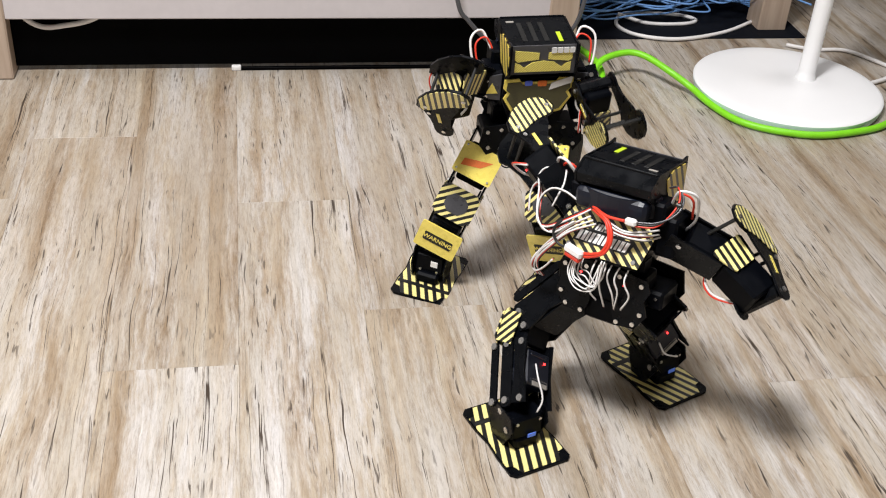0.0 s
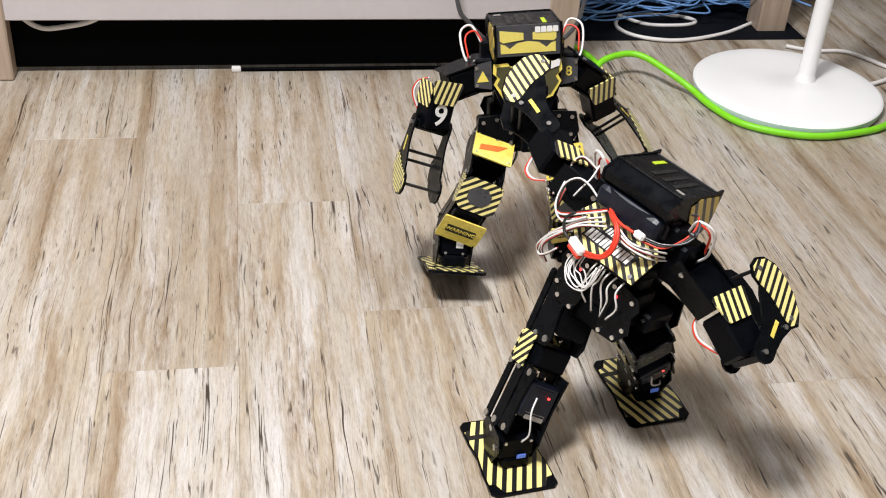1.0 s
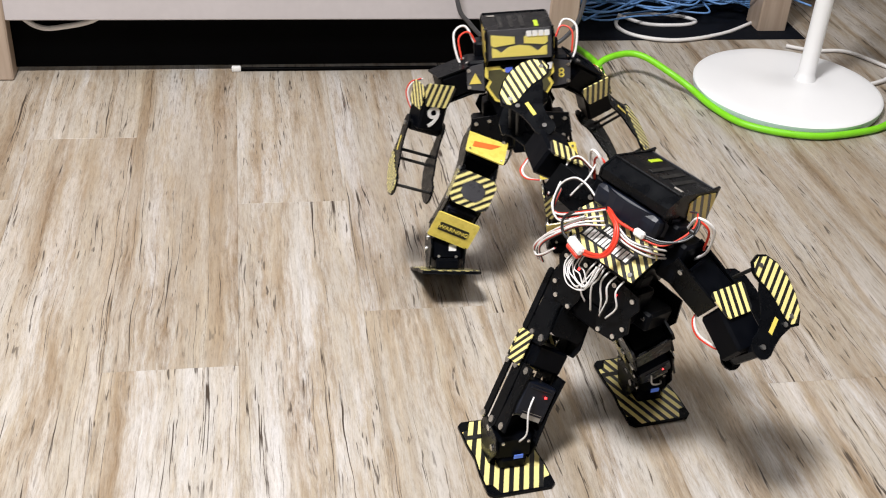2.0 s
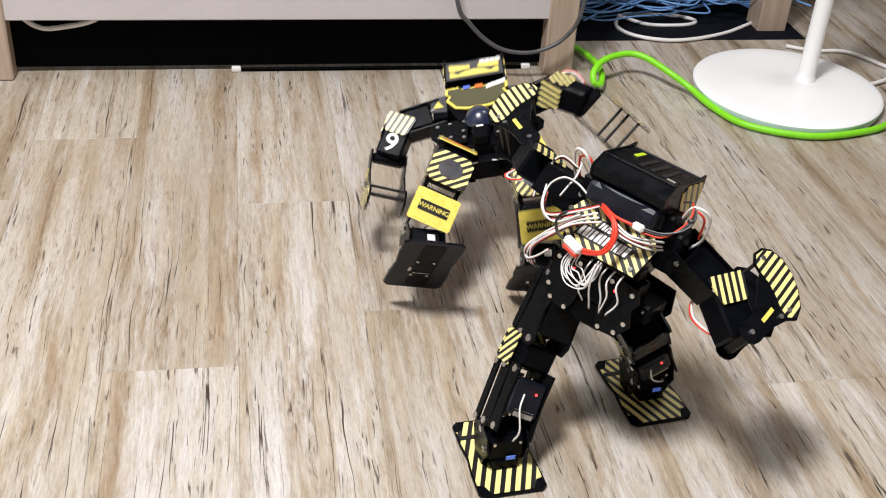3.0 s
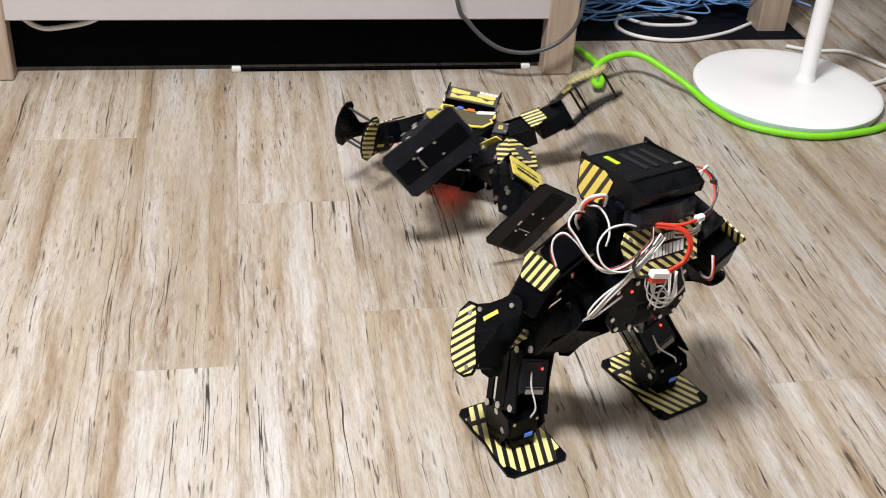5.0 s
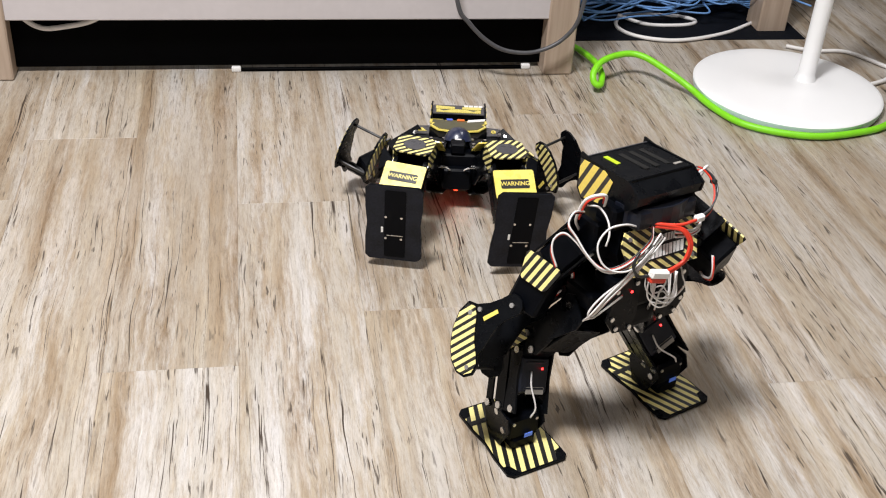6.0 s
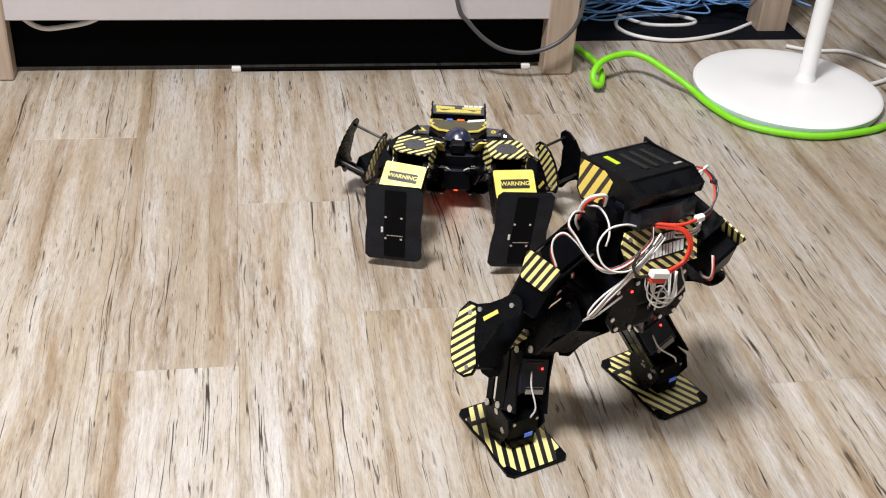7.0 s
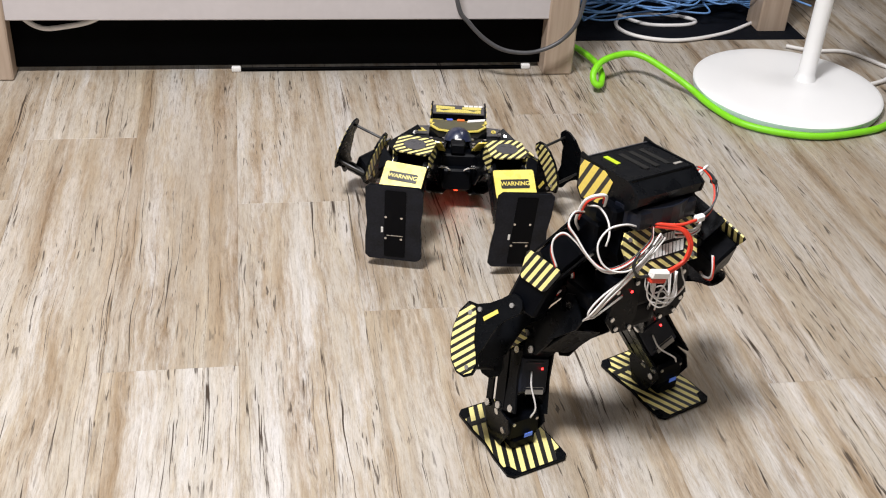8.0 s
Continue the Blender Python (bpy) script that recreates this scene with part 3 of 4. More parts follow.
    hd = part("head", sheet([cm(-2.0, 12.6), cm(3.7, 12.3), cm(3.9, 16.1), cm(-3.0, 16.5), cm(-4.8, 15.3), cm(-4.6, 14.3)], 0.083, "x", -0.0415), M_ACRYL, r, "black slotted head shell")
    part("face_plate", sheet(front, 0.0015, "y", 0.0385), M_GREYPLATE, hd, "dark grey face plate with honeycomb print")
    for s in (-1, 1):
        part("honeycomb", sheet([cm(s * 3.7, 15.6), cm(s * 0.6, 15.2), cm(s * 0.6, 14.3), cm(s * 3.3, 14.0), cm(s * 3.7, 14.3)], 0.0008, "y", 0.0402), S_HONEY, hd, "yellow honeycomb print")
    part("honeycomb", sheet([cm(3.6, 13.9), cm(3.0, 13.7), cm(2.4, 13.2), cm(1.4, 13.9), cm(0, 14.1), cm(-1.4, 13.9), cm(-2.4, 13.2), cm(-3.0, 13.7), cm(-3.6, 13.9), cm(-3.6, 12.6), cm(3.6, 12.6)], 0.0008, "y", 0.0402), S_HONEY, hd)
    for k in range(4):
        part("printed_mark", sheet(rounded(0.0068, 0.0075, 0.001, -0.0125 - 0.0078 * k, 0.1555), 0.0008, "y", 0.0411), M_PAPER, hd, "white printed mark")
    for s in (-1, 1):
        cheek = [cm(-2.2, 12.5), cm(0.6, 11.6), cm(3.6, 11.4), cm(4.5, 12.4), cm(4.5, 16.5), cm(3.0, 16.3), cm(-3.0, 16.55), cm(-4.9, 15.4), cm(-4.7, 14.3)]
        part("cheek", sheet(cheek, 0.0025, "x", s * 0.043 - 0.00125), M_ACRYL, hd)
        part("cheek_stripes", sheet([cm(0.1, 12.4), cm(3.5, 11.7), cm(4.2, 12.6), cm(4.3, 15.9), cm(0.4, 16.1), cm(-0.9, 15.4)], 0.0008, "x", s * 0.0443 + (0.0002 if s > 0 else -0.001)), S_HEAD, hd, "black and yellow hazard stripes")
    for x in (-0.6, 0.8, 2.2):
        part("slot", box(cm(0.6, 4.4, 0.12), cm(x, 0.6, 16.32), 0.0002, rot=pose(0, 0, 0, -3.8)), M_INK, hd)
    part("green_print", box(cm(0.55, 2.2, 0.1), cm(-2.4, 1.9, 16.25), 0.0002, rot=pose(0, 0, 0, -3.8)), M_LIME, hd, "lime print on the shell")
    part("shell_lip", box(cm(8.5, 0.25, 0.5), cm(0, -3.1, 16.4), 0.0008), M_ACRYL, hd)
    part("tape_label", box(cm(1.0, 0.35, 0.1), cm(3.2, -1.9, 16.48), 0.0002, rot=pose(0, 0, 0, -3.8)), M_CLEAR, hd)
    # back
    part("battery", box(cm(8.4, 3.2, 2.6), cm(0, -3.4, 12.6), 0.010, seg=3), M_BLUECASE, r, "blue-black battery pack behind the neck")
    bow = [(4.7 * math.cos(radians(a)), -1.9 - 3.5 * math.sin(radians(a))) for a in range(0, 181, 15)]
    bow += [(4.5 * math.cos(radians(a)), -1.9 - 3.3 * math.sin(radians(a))) for a in range(180, -1, -15)]
    part("battery_strap", sheet([cm(*p) for p in bow], 0.021, "z", 0.1175), M_BLUECASE, r, "dark blue strap round the battery")
    for q in (-1, 1):
        part("neck_servo", box(cm(2.0, 3.0, 2.6), cm(q * 4.6, -1.6, 12.2), 0.003), M_SERVO, r)
    slant = pose(*cm(0, -4.7, 8.9), -27)
    back = [cm(4.4, 2.3), cm(-4.4, 2.3), cm(-5.2, 1.0), cm(-4.4, -2.4), cm(4.4, -2.4), cm(5.2, 1.0)]
    bk = part("back_plate", sheet(back, 0.002, "y", -0.001), S_BACK, r, "hazard-striped back plate with a white logo", slant)
    strokes = random.Random(4)
    for z, x0, x1, tall in ((0.75, -1.4, 2.2, 0.38), (-0.5, -3.2, 2.9, 0.55)):
        part("logo_edge", sheet([cm(x0 - 0.4, z - tall - 0.2), cm(x1 - 0.1, z - tall - 0.2), cm(x1 + 0.6, z + tall + 0.2), cm(x0 + 0.1, z + tall + 0.2)], 0.0006, "y", -0.0017), M_INK, bk)
        a = x0
        while a < x1 - 0.3:
            w = strokes.uniform(0.16, 0.42)
            part("logo_bar", sheet([cm(a, z - tall), cm(a + w, z - tall), cm(a + w + 0.3, z + tall), cm(a + 0.3, z + tall)], 0.0006, "y", -0.0024), M_PAPER, bk, "white logo stroke")
            a += w + strokes.uniform(0.12, 0.2)
    part("back_board", box(cm(7.4, 2.0, 5.4), cm(0, 0, 0), 0.002), M_SERVO, r, m=pose(*cm(0, -3.5, 8.3), -27))
    screws(bk, [(4.0, -0.15, 1.5), (-4.0, -0.15, 1.5), (3.8, -0.15, -1.8), (-3.8, -0.15, -1.8)], "y")
    # shoulders
    for s in (-1, 1):
        sh = part("shoulder_servo", box(cm(2.4, 3.8, 4.6), cm(s * 5.5, 0, SZ), 0.003), M_SERVO, r)
        part("shoulder_cover", sheet([cm(s * 4.6, SZ - 1.8), cm(s * 6.9, SZ - 1.4), cm(s * 6.9, SZ + 1.6), cm(s * 4.6, SZ + 2.0)], 0.002, "y", 0.0195), M_GREYPLATE, sh)
        if s > 0:
            part("warning_triangle", sheet([cm(5.0, SZ - 0.7), cm(6.6, SZ - 0.7), cm(5.8, SZ + 0.8)], 0.0006, "y", 0.0217), M_YELLOW, sh, "yellow warning triangle")
        else:
            words("number_mark", "8", 0.018, pose(*cm(-5.7, 2.2, SZ), 90, 0, 180), M_YELLOW, sh, "yellow figure 8")
        screws(sh, [(s * 6.6, 2.25, SZ - 1.1), (s * 6.6, 2.25, SZ + 1.2)], "y")
    if numbered:
        for q in (-1, 1):
            for k in range(3):
                part("servo_wire", tube([cm(q * 0.8, -0.6, -1.2), cm(q * (1.4 + 0.3 * k), 0.6 + 0.3 * k, -2.9 - 0.3 * k), cm(q * (2.6 + 0.3 * k), 0.9, -3.0 - 0.2 * k), cm(q * 3.4, 0.2, -1.6)], 0.0010, 6, 6), (M_WHITE, M_WHITE, M_BLACKWIRE)[k], r)
    # wiring over the back
    lift = pose(0, -0.002, 0.017)
    if not numbered:
        back_wires(r)
    for s in (-1, 1):
        part("wire_loop", tube([cm(s * 5.4, -1, SZ + 2), cm(s * 6.6, -2.2, SZ + 4.2), cm(s * 8.2, -1.2, SZ + 3.6), cm(s * 7.9, 0.2, SZ + 0.6), cm(s * 6.6, 1.0, SZ - 1.4)], 0.0016, 6, 6), M_WHITE, r, m=lift)
        part("wire_loop", tube([cm(s * 5.2, -0.6, SZ + 2), cm(s * 6.2, -1.4, SZ + 3.6), cm(s * 7.6, -0.8, SZ + 3.0), cm(s * 7.4, 0.4, SZ + 0.4)], 0.0013, 6, 6), M_RED, r, m=lift)
        part("red_led", box(cm(0.22, 0.12, 0.22), cm(s * 2.6, -4.1, 2.0)), M_LED, r, m=lift)


def leg_parts(r, s, numbered):
    """Thigh, knee, shin and foot of one side; each is posed by itself."""
    broad = [cm(-2.5, 0.9), cm(0.7, 1.0), cm(1.2, 0.2), cm(1.0, -LT * 0.5), cm(1.2, -LT - 0.2), cm(0.6, -LT - 0.9), cm(-2.2, -LT - 0.8), cm(-2.8, -LT + 0.4), cm(-2.3, -LT * 0.5), cm(-2.9, -0.2)]
    thigh = part("thigh", sheet(broad, 0.0025, "x", 0.0224), M_ACRYL, r)
    part("side_plate", sheet(broad, 0.0025, "x", -0.0249), M_ACRYL, thigh)
    part("back_plate", sheet(rounded(0.042, 0.056, 0.004, 0, -0.01 * LT * 0.5), 0.002, "y", -0.0262), M_ACRYL, thigh)
    servo("servo", thigh, (4.2, 3.4, LT * 0.62), (0, -0.4, -LT * 0.47), M_SERVO)
    if numbered:
        part("cover_plate", sheet(rounded(0.056, 0.044, 0.003, 0, -0.01 * LT * 0.5), 0.0022, "y", 0.0205), M_YELLOW, thigh, "yellow cover plate with an orange print")
        part("orange_print", sheet([cm(-1.9, -LT * 0.5 + 0.9), cm(1.9, -LT * 0.5 - 0.1), cm(2.0, -LT * 0.5 - 1.1), cm(-0.6, -LT * 0.5 - 0.4)], 0.0006, "y", 0.0228), M_ORANGE, thigh)
    else:
        part("front_bar", link(2.35, -0.4, -LT + 0.4, 0.5, 0.25, 1.9), M_ACRYL, thigh)
        part("front_bar", link(-2.35, -0.4, -LT + 0.4, 0.5, 0.25, 1.9), M_ACRYL, thigh)
        part("servo_label", box(cm(2.2, 0.08, 0.9), cm(0, 1.4, -LT * 0.3)), M_CLEAR, thigh)
    screws(thigh, [(2.62, 0, 0), (-2.62, 0, 0), (2.62, 0, -LT), (-2.62, 0, -LT), (2.62, -2.0, -LT), (-2.62, -2.0, -LT)], "x", 0.42)
    if numbered:
        screws(thigh, [(-2.3, 2.32, -LT * 0.5 + 1.7), (2.3, 2.32, -LT * 0.5 + 1.7), (-2.3, 2.32, -LT * 0.5 - 1.7), (2.3, 2.32, -LT * 0.5 - 1.7)], "y", 0.15)

    knee = part("knee", box(cm(4.3, 3.4, LK * 0.7), cm(0, -0.2, -LK / 2), 0.003), M_SERVO, r)
    part("knee_cheek", link(2.05, 0, -LK, 0.8), M_ACRYL, knee)
    part("knee_cheek", link(-2.05, 0, -LK, 0.8), M_ACRYL, knee)
    part("knee_plate", sheet([(a, b - 0.01 * LK / 2) for a, b in octagon(0.056, 0.046, 0.008)], 0.002, "y", 0.0200), S_KNEE, knee, "hazard-striped knee plate")
    part("knee_patch", sheet([(a, b - 0.01 * LK / 2) for a, b in octagon(0.032, 0.026, 0.008)], 0.0008, "y", 0.0221), M_GREYPLATE, knee, "dark grey octagonal patch")
    for q in (-1, 1):
        part("knee_side", sheet([cm(-0.6, -LK + 0.1), cm(1.9, -LK + 0.1), cm(1.9, -0.1), cm(-0.6, -0.1)], 0.0012, "x", q * 0.0262 - (0 if q > 0 else 0.0012)), S_SIDE, knee, "hazard-striped knee flank")

    shin = part("shin", link(2.35, 0, -LS, 0.8), M_ACRYL, r)
    part("side_bar", link(-2.35, 0, -LS, 0.8), M_ACRYL, shin)
    flank = [cm(-2.9, 0.5), cm(-1.0, 0.6), cm(-1.2, -LS * 0.5), cm(-0.9, -LS - 0.4), cm(-2.9, -LS - 0.5), cm(-2.6, -LS * 0.5)]
    for q in (-1, 1):
        part("side_plate", sheet(flank, 0.0025, "x", q * 0.0237 - 0.00125), M_ACRYL, shin)
    servo("servo", shin, (4.2, 3.8, LS * 0.62), (0, -0.8, -LS * 0.42), M_BLUECASE)
    part("red_led", box(cm(0.22, 0.12, 0.22), cm(0.9, -2.85, -LS * 0.3)), M_LED, shin)
    part("servo_label", box(cm(2.6, 0.08, 0.8), cm(0.2, -2.75, -LS * 0.68)), M_CLEAR, shin)
    if numbered:
        part("cover_plate", sheet(rounded(0.060, 0.044, 0.003, 0, -0.01 * LS * 0.5), 0.0022, "y", 0.0205), M_YELLOW, shin, "yellow warning plate")
        part("warning_field", sheet(rounded(0.042, 0.014, 0.002, 0, -0.01 * LS * 0.5), 0.0006, "y", 0.0228), M_INK, shin)
        words("warning_word", "WARNING", 0.0088, pose(*cm(0, 2.37, -LS * 0.5), 90, 0, 180), M_YELLOW, shin, "word WARNING in yellow")
    else:
        part("front_bar", link(2.35, 0, -LS, 0.5, 0.25, 1.9), M_ACRYL, shin)
        part("front_bar", link(-2.35, 0, -LS, 0.5, 0.25, 1.9), M_ACRYL, shin)
        for q in (0.12, 0.8):
            part("servo_label", box(cm(2.4, 0.08, 0.8), cm(0, 1.25, -LS * q)), M_CLEAR, shin)
        screws(shin, [(2.62, 1.9, 0), (-2.62, 1.9, 0), (2.62, 1.9, -LS), (-2.62, 1.9, -LS)], "x", 0.42)
    part("servo_wire", tube([cm(-0.6, -2.8, -LS * 0.35), cm(-0.9, -3.4, -LS * 0.6), cm(0.2, -3.3, -LS * 0.95), cm(0.5, -2.3, -LS * 1.15)], 0.0011, 6, 5), M_WHITE, shin)
    screws(shin, [(2.62, 0, 0), (-2.62, 0, 0), (2.62, 0, -LS), (-2.62, 0, -LS), (2.62, -2.2, 0), (-2.62, -2.2, 0), (2.62, -2.2, -LS), (-2.62, -2.2, -LS)], "x", 0.42)

    # ankle block and foot plate
    bm = box(cm(4.4, 4.0, 3.2), cm(0, -0.3, -1.5), 0.004)
    box(cm(3.2, 5.0, 1.6), cm(0, 0, -LA + 1.15), 0.003, bm)
    foot = part("foot", bm, M_SERVO, r)
    side = [cm(-2.2, 0.4), cm(-2.8, -1.2), cm(-1.2, -LA + 0.5), cm(1.4, -LA + 0.5), cm(2.6, -1.4), cm(1.6, 0.7)]
    for q in (-1, 1):
        part("ankle_bracket", sheet(side, 0.002, "x", q * 0.0235 - 0.001), M_ACRYL, foot)
    out = [(4.0, 5.6), (3.4, 6.2), (-3.4, 6.2), (-4.0, 5.6), (-4.0, 2.5), (-3.75, 0), (-4.0, -2.5), (-4.0, -5.6), (-3.4, -6.2), (3.4, -6.2), (4.0, -5.6), (4.0, -2.5), (3.75, 0), (4.0, 2.5)]
    plate = part("foot_plate", sheet([cm(*p) for p in out], 0.0026, "z", -0.01 * LA + 0.0012), M_ACRYL, foot)
    part("foot_stripes", sheet([(a * 0.0095, b * 0.0096) for a, b in ((4, 4.6), (3.2, 4.8), (2.6, 6.2), (-2.6, 6.2), (-3.2, 4.8), (-4, 4.6), (-4.0, 2.5), (-3.75, 0), (-4.0, -2.5), (-4, -4.6), (-3.2, -4.8), (-2.6, -6.2), (2.6, -6.2), (3.2, -4.8), (4, -4.6), (4.0, -2.5), (3.75, 0), (4.0, 2.5))], 0.0007, "z", -0.01 * LA + 0.0039), S_FOOT_R if s > 0 else S_FOOT_L, foot, "black and yellow hazard stripes")
    part("foot_band", box(cm(7.5, 0.7, 0.05), cm(0, 3.3, -LA + 0.49)), M_INK, foot, "black band across the stripes")
    part("sole", sheet([(a * 0.0099, b * 0.0099) for a, b in out], 0.0012, "z", -0.01 * LA), M_RUBBER, foot, "worn black rubber sole")
    part("sole_pad", sheet(rounded(0.030, 0.112, 0.003, -0.002, 0.0), 0.0005, "z", -0.01 * LA - 0.0004), M_SERVO, foot, "darker worn strip")
    screws(foot, [(x, y, -LA - 0.06) for x, y in ((1.1, 1.2), (-1.1, 1.2), (1.1, -2.4), (-1.1, -2.4))], "z", 0.18)
    part("sole_slot", box(cm(2.3, 0.1, 0.05), cm(-0.2, -1.9, -LA - 0.06)), M_STEEL, foot, "bright slot in the sole")
    part("sole_tab", box(cm(0.3, 0.9, 0.05), cm(1.6, -1.0, -LA - 0.06)), M_PAPER, foot)
    part("blue_light", box(cm(1.1, 0.12, 0.6), cm(0.5, -2.55, -2.6), 0.0005), M_BLUELED, foot, "small lit blue label")
    part("servo_label", box(cm(1.0, 0.12, 0.9), cm(-0.7, 1.75, -1.4), 0.0003), M_PAPER, foot)
    screws(foot, [(2.5, 0, 0.0), (-2.5, 0, 0.0), (2.5, -1.6, -1.6), (-2.5, -1.6, -1.6)], "x", 0.4)
    screws(foot, [(1.5, -2.35, -0.6), (-1.5, -2.35, -0.6), (1.2, 1.75, -2.6), (-1.2, 1.75, -2.6)], "y", 0.2)
    return thigh, knee, shin, foot


def blade(grow):
    """The broad end of a gripper fin: a slanted lobe with a bowed outer edge and a hollow inner one."""
    edge = [(-2.3, -5.2), (-1.7, -4.4), (-0.6, -4.5), (0.9, -5.2), (2.3, -5.7), (3.8, -5.9), (4.9, -6.2), (5.6, -7.1), (5.5, -8.2), (4.7, -9.0), (3.2, -9.3), (1.4, -8.9), (-0.3, -8.0), (-1.7, -6.7)]
    cy, cz = 1.6, -6.8
    return [cm(cy + (a - cy) * grow, cz + (b - cz) * grow) for a, b in edge]


def fin_neck():
    """From the wrist pivot out to the lobe, waisted on both flanks."""
    out = [(1.25 * math.cos(radians(a)), 1.25 * math.sin(radians(a))) for a in range(0, 181, 30)]
    out += [(-1.15, -1.2), (-1.2, -2.6), (-1.5, -3.8), (-1.7, -4.6), (-0.6, -4.9), (0.9, -5.5), (2.3, -6.0), (3.9, -6.3), (3.3, -5.0), (2.4, -3.8), (1.6, -2.6), (1.2, -1.2)]
    return [cm(*p) for p in out]


def arm_parts(r, s, numbered):
    upper = part("upper_arm", box(cm(3.4, 3.4, LU * 0.72), cm(0, 0, -LU * 0.5), 0.003), M_SERVO, r)
    part("arm_cheek", sheet([cm(-1.9, 0.9), cm(1.9, 0.9), cm(1.7, -LU + 0.4), cm(-1.7, -LU + 0.4)], 0.0022, "x", 0.018), M_ACRYL, upper)
    part("arm_cheek", sheet([cm(-1.9, 0.9), cm(1.9, 0.9), cm(1.7, -LU + 0.4), cm(-1.7, -LU + 0.4)], 0.0022, "x", -0.0202), M_ACRYL, upper)
    screws(upper, [(2.1, 0.9, -0.4), (2.1, -0.9, -0.4), (-2.1, 0.9, -0.4), (-2.1, -0.9, -0.4)], "x", 0.3)
    fore = part("forearm", box(cm(3.8, 3.6, LF * 0.92), cm(0, 0, -LF * 0.52), 0.003), M_SERVO, r)
    part("elbow_plate", sheet([cm(-2.2, 0.9), cm(-1.9, 1.2), cm(1.9, 1.2), cm(2.2, 0.9), cm(1.7, -1.5), cm(1.4, -1.9), cm(-1.4, -1.9), cm(-1.7, -1.5)], 0.002, "y", 0.0196), S_ELBOW, fore, "hazard-striped elbow plate")
    if numbered:
        part("elbow_side", sheet(rounded(0.036, 0.032, 0.004, 0, -0.010), 0.0012, "x", s * 0.0202 - (0 if s > 0 else 0.0012)), S_SIDE, fore, "hazard-striped elbow flank")
    if numbered:
        words("arm_number", "9" if s > 0 else "8", 0.040, pose(*cm(0.1, s * 1.92, -LF * 0.64), 90, 0, 180 if s > 0 else 0), M_PAPER, fore, "white arm number")
    part("red_led", box(cm(0.2, 0.12, 0.2), cm(-1.0, -1.9, -LF * 0.4)), M_LED, fore)
    part("servo_wire", tube([cm(s * 1.0, -1.7, 0.7), cm(s * 2.0, -2.5, -0.2), cm(s * 2.2, -2.7, -1.8), cm(s * 1.3, -2.3, -3.6), cm(s * 0.6, -1.7, -4.5)], 0.0014, 8, 6), M_WHITE, fore)
    part("servo_wire", tube([cm(s * 1.2, -1.7, 0.7), cm(s * 2.2, -2.6, -0.2), cm(s * 2.42, -2.8, -1.8), cm(s * 1.5, -2.4, -3.6), cm(s * 0.8, -1.7, -4.5)], 0.0009, 6, 6), M_RED, fore)
    hand = part("gripper", box(cm(4.6, 1.4, 1.4), cm(0, 0, 0), 0.003), M_ACRYL, r)
    for q in (-1, 1):
        fin = part("gripper_fin", sheet(blade(1.0), 0.0028, "x", q * 0.025 - 0.0014), M_ACRYL, hand)
        part("fin_neck", sheet(fin_neck(), 0.0024, "x", q * 0.025 - 0.0012), M_ACRYL, hand)
        part("fin_stripes", sheet(blade(0.93), 0.0008, "x", q * 0.0266 - (0 if q > 0 else 0.0008)), S_FIN, hand, "black and yellow hazard stripes")
        part("fin_mark", sheet([cm(-0.2, -1.9), cm(0.25, -1.9), cm(0.45, -3.9), cm(0.0, -3.9)], 0.0006, "x", q * 0.0264 - (0 if q > 0 else 0.0006)), M_YELLOW, hand)
        screws(hand, [(q * 2.75, 0, 0), (q * 2.75, -0.9, -4.0), (q * 2.75, -1.0, -5.3), (q * 2.75, 4.6, -7.4)], "x", 0.28)
    for y, z in ((-0.9, -4.0), (-1.0, -5.3), (4.6, -7.4)):
        part("rod", disc(0.0021, 0.050, cm(0, y, z), "x", 10), M_INK, hand, "black spacer rod")
    return upper, fore, hand


def robot(label, numbered):
    r = tagged(new("humanoid_robot"), label, "robot", "fighting robots")
    torso(r, numbered)
    limbs = {}
    for k, s in (("L", -1), ("R", 1)):
        for nm, ob in zip("HKSA", leg_parts(r, s, numbered)):
            limbs[k + nm] = ob
        for nm, ob in zip("UEW", arm_parts(r, s, numbered)):
            limbs[k + nm] = ob
    return r, limbs


NEAR = robot("black toy robot with hazard-striped feet and loose wires, crouching upright", False)
FAR = robot("black toy robot with yellow warning plates, falling onto its back", True)

# ---- floor planks ----
PW, PL = 0.1662, 1.22
ENDS = {0: 1.732, 1: 1.112, 4: 1.197}
rows_rng = random.Random(3)
plank_mesh = part("floorboard", box((PW - 0.0001, PL - 0.0001, 0.004), (0, 0, -0.002), 0.0003), M_FLOOR, floor).data
bpy.data.objects.remove(bpy.data.objects["floorboard"])
Y0, Y1 = -1.84, 3.04
row_ends = {i: ENDS.get(i) or rows_rng.uniform(0, PL) for i in list(range(-9, 17)) + [-10] + list(range(17, 22))}
for i, end in row_ends.items():
    first = end - PL * math.ceil((end - Y0) / PL)
    for k in range(6):
        low, high = max(Y0, first + k * PL), min(Y1, first + (k + 1) * PL)
        if high - low < 0.02:
            continue
        data = plank_mesh
        if high - low < PL - 0.001:
            cut = part("floorboard", box((PW - 0.0001, high - low - 0.0001, 0.004), (0, 0, -0.002), 0.0003), M_FLOOR, floor)
            data = cut.data
            bpy.data.objects.remove(cut)
        ob = new("floorboard", data)
        ob.parent = floor
        ob.location = (-0.363 + (i + 0.5) * PW, (low + high) / 2, 0)


# ---- what moves ----
STANCES = {"near": [], "far": []}


def key(who, t, root, left_leg, right_leg, left_arm, right_arm):
    STANCES[who].append((t, root, left_leg + right_leg + left_arm + right_arm))


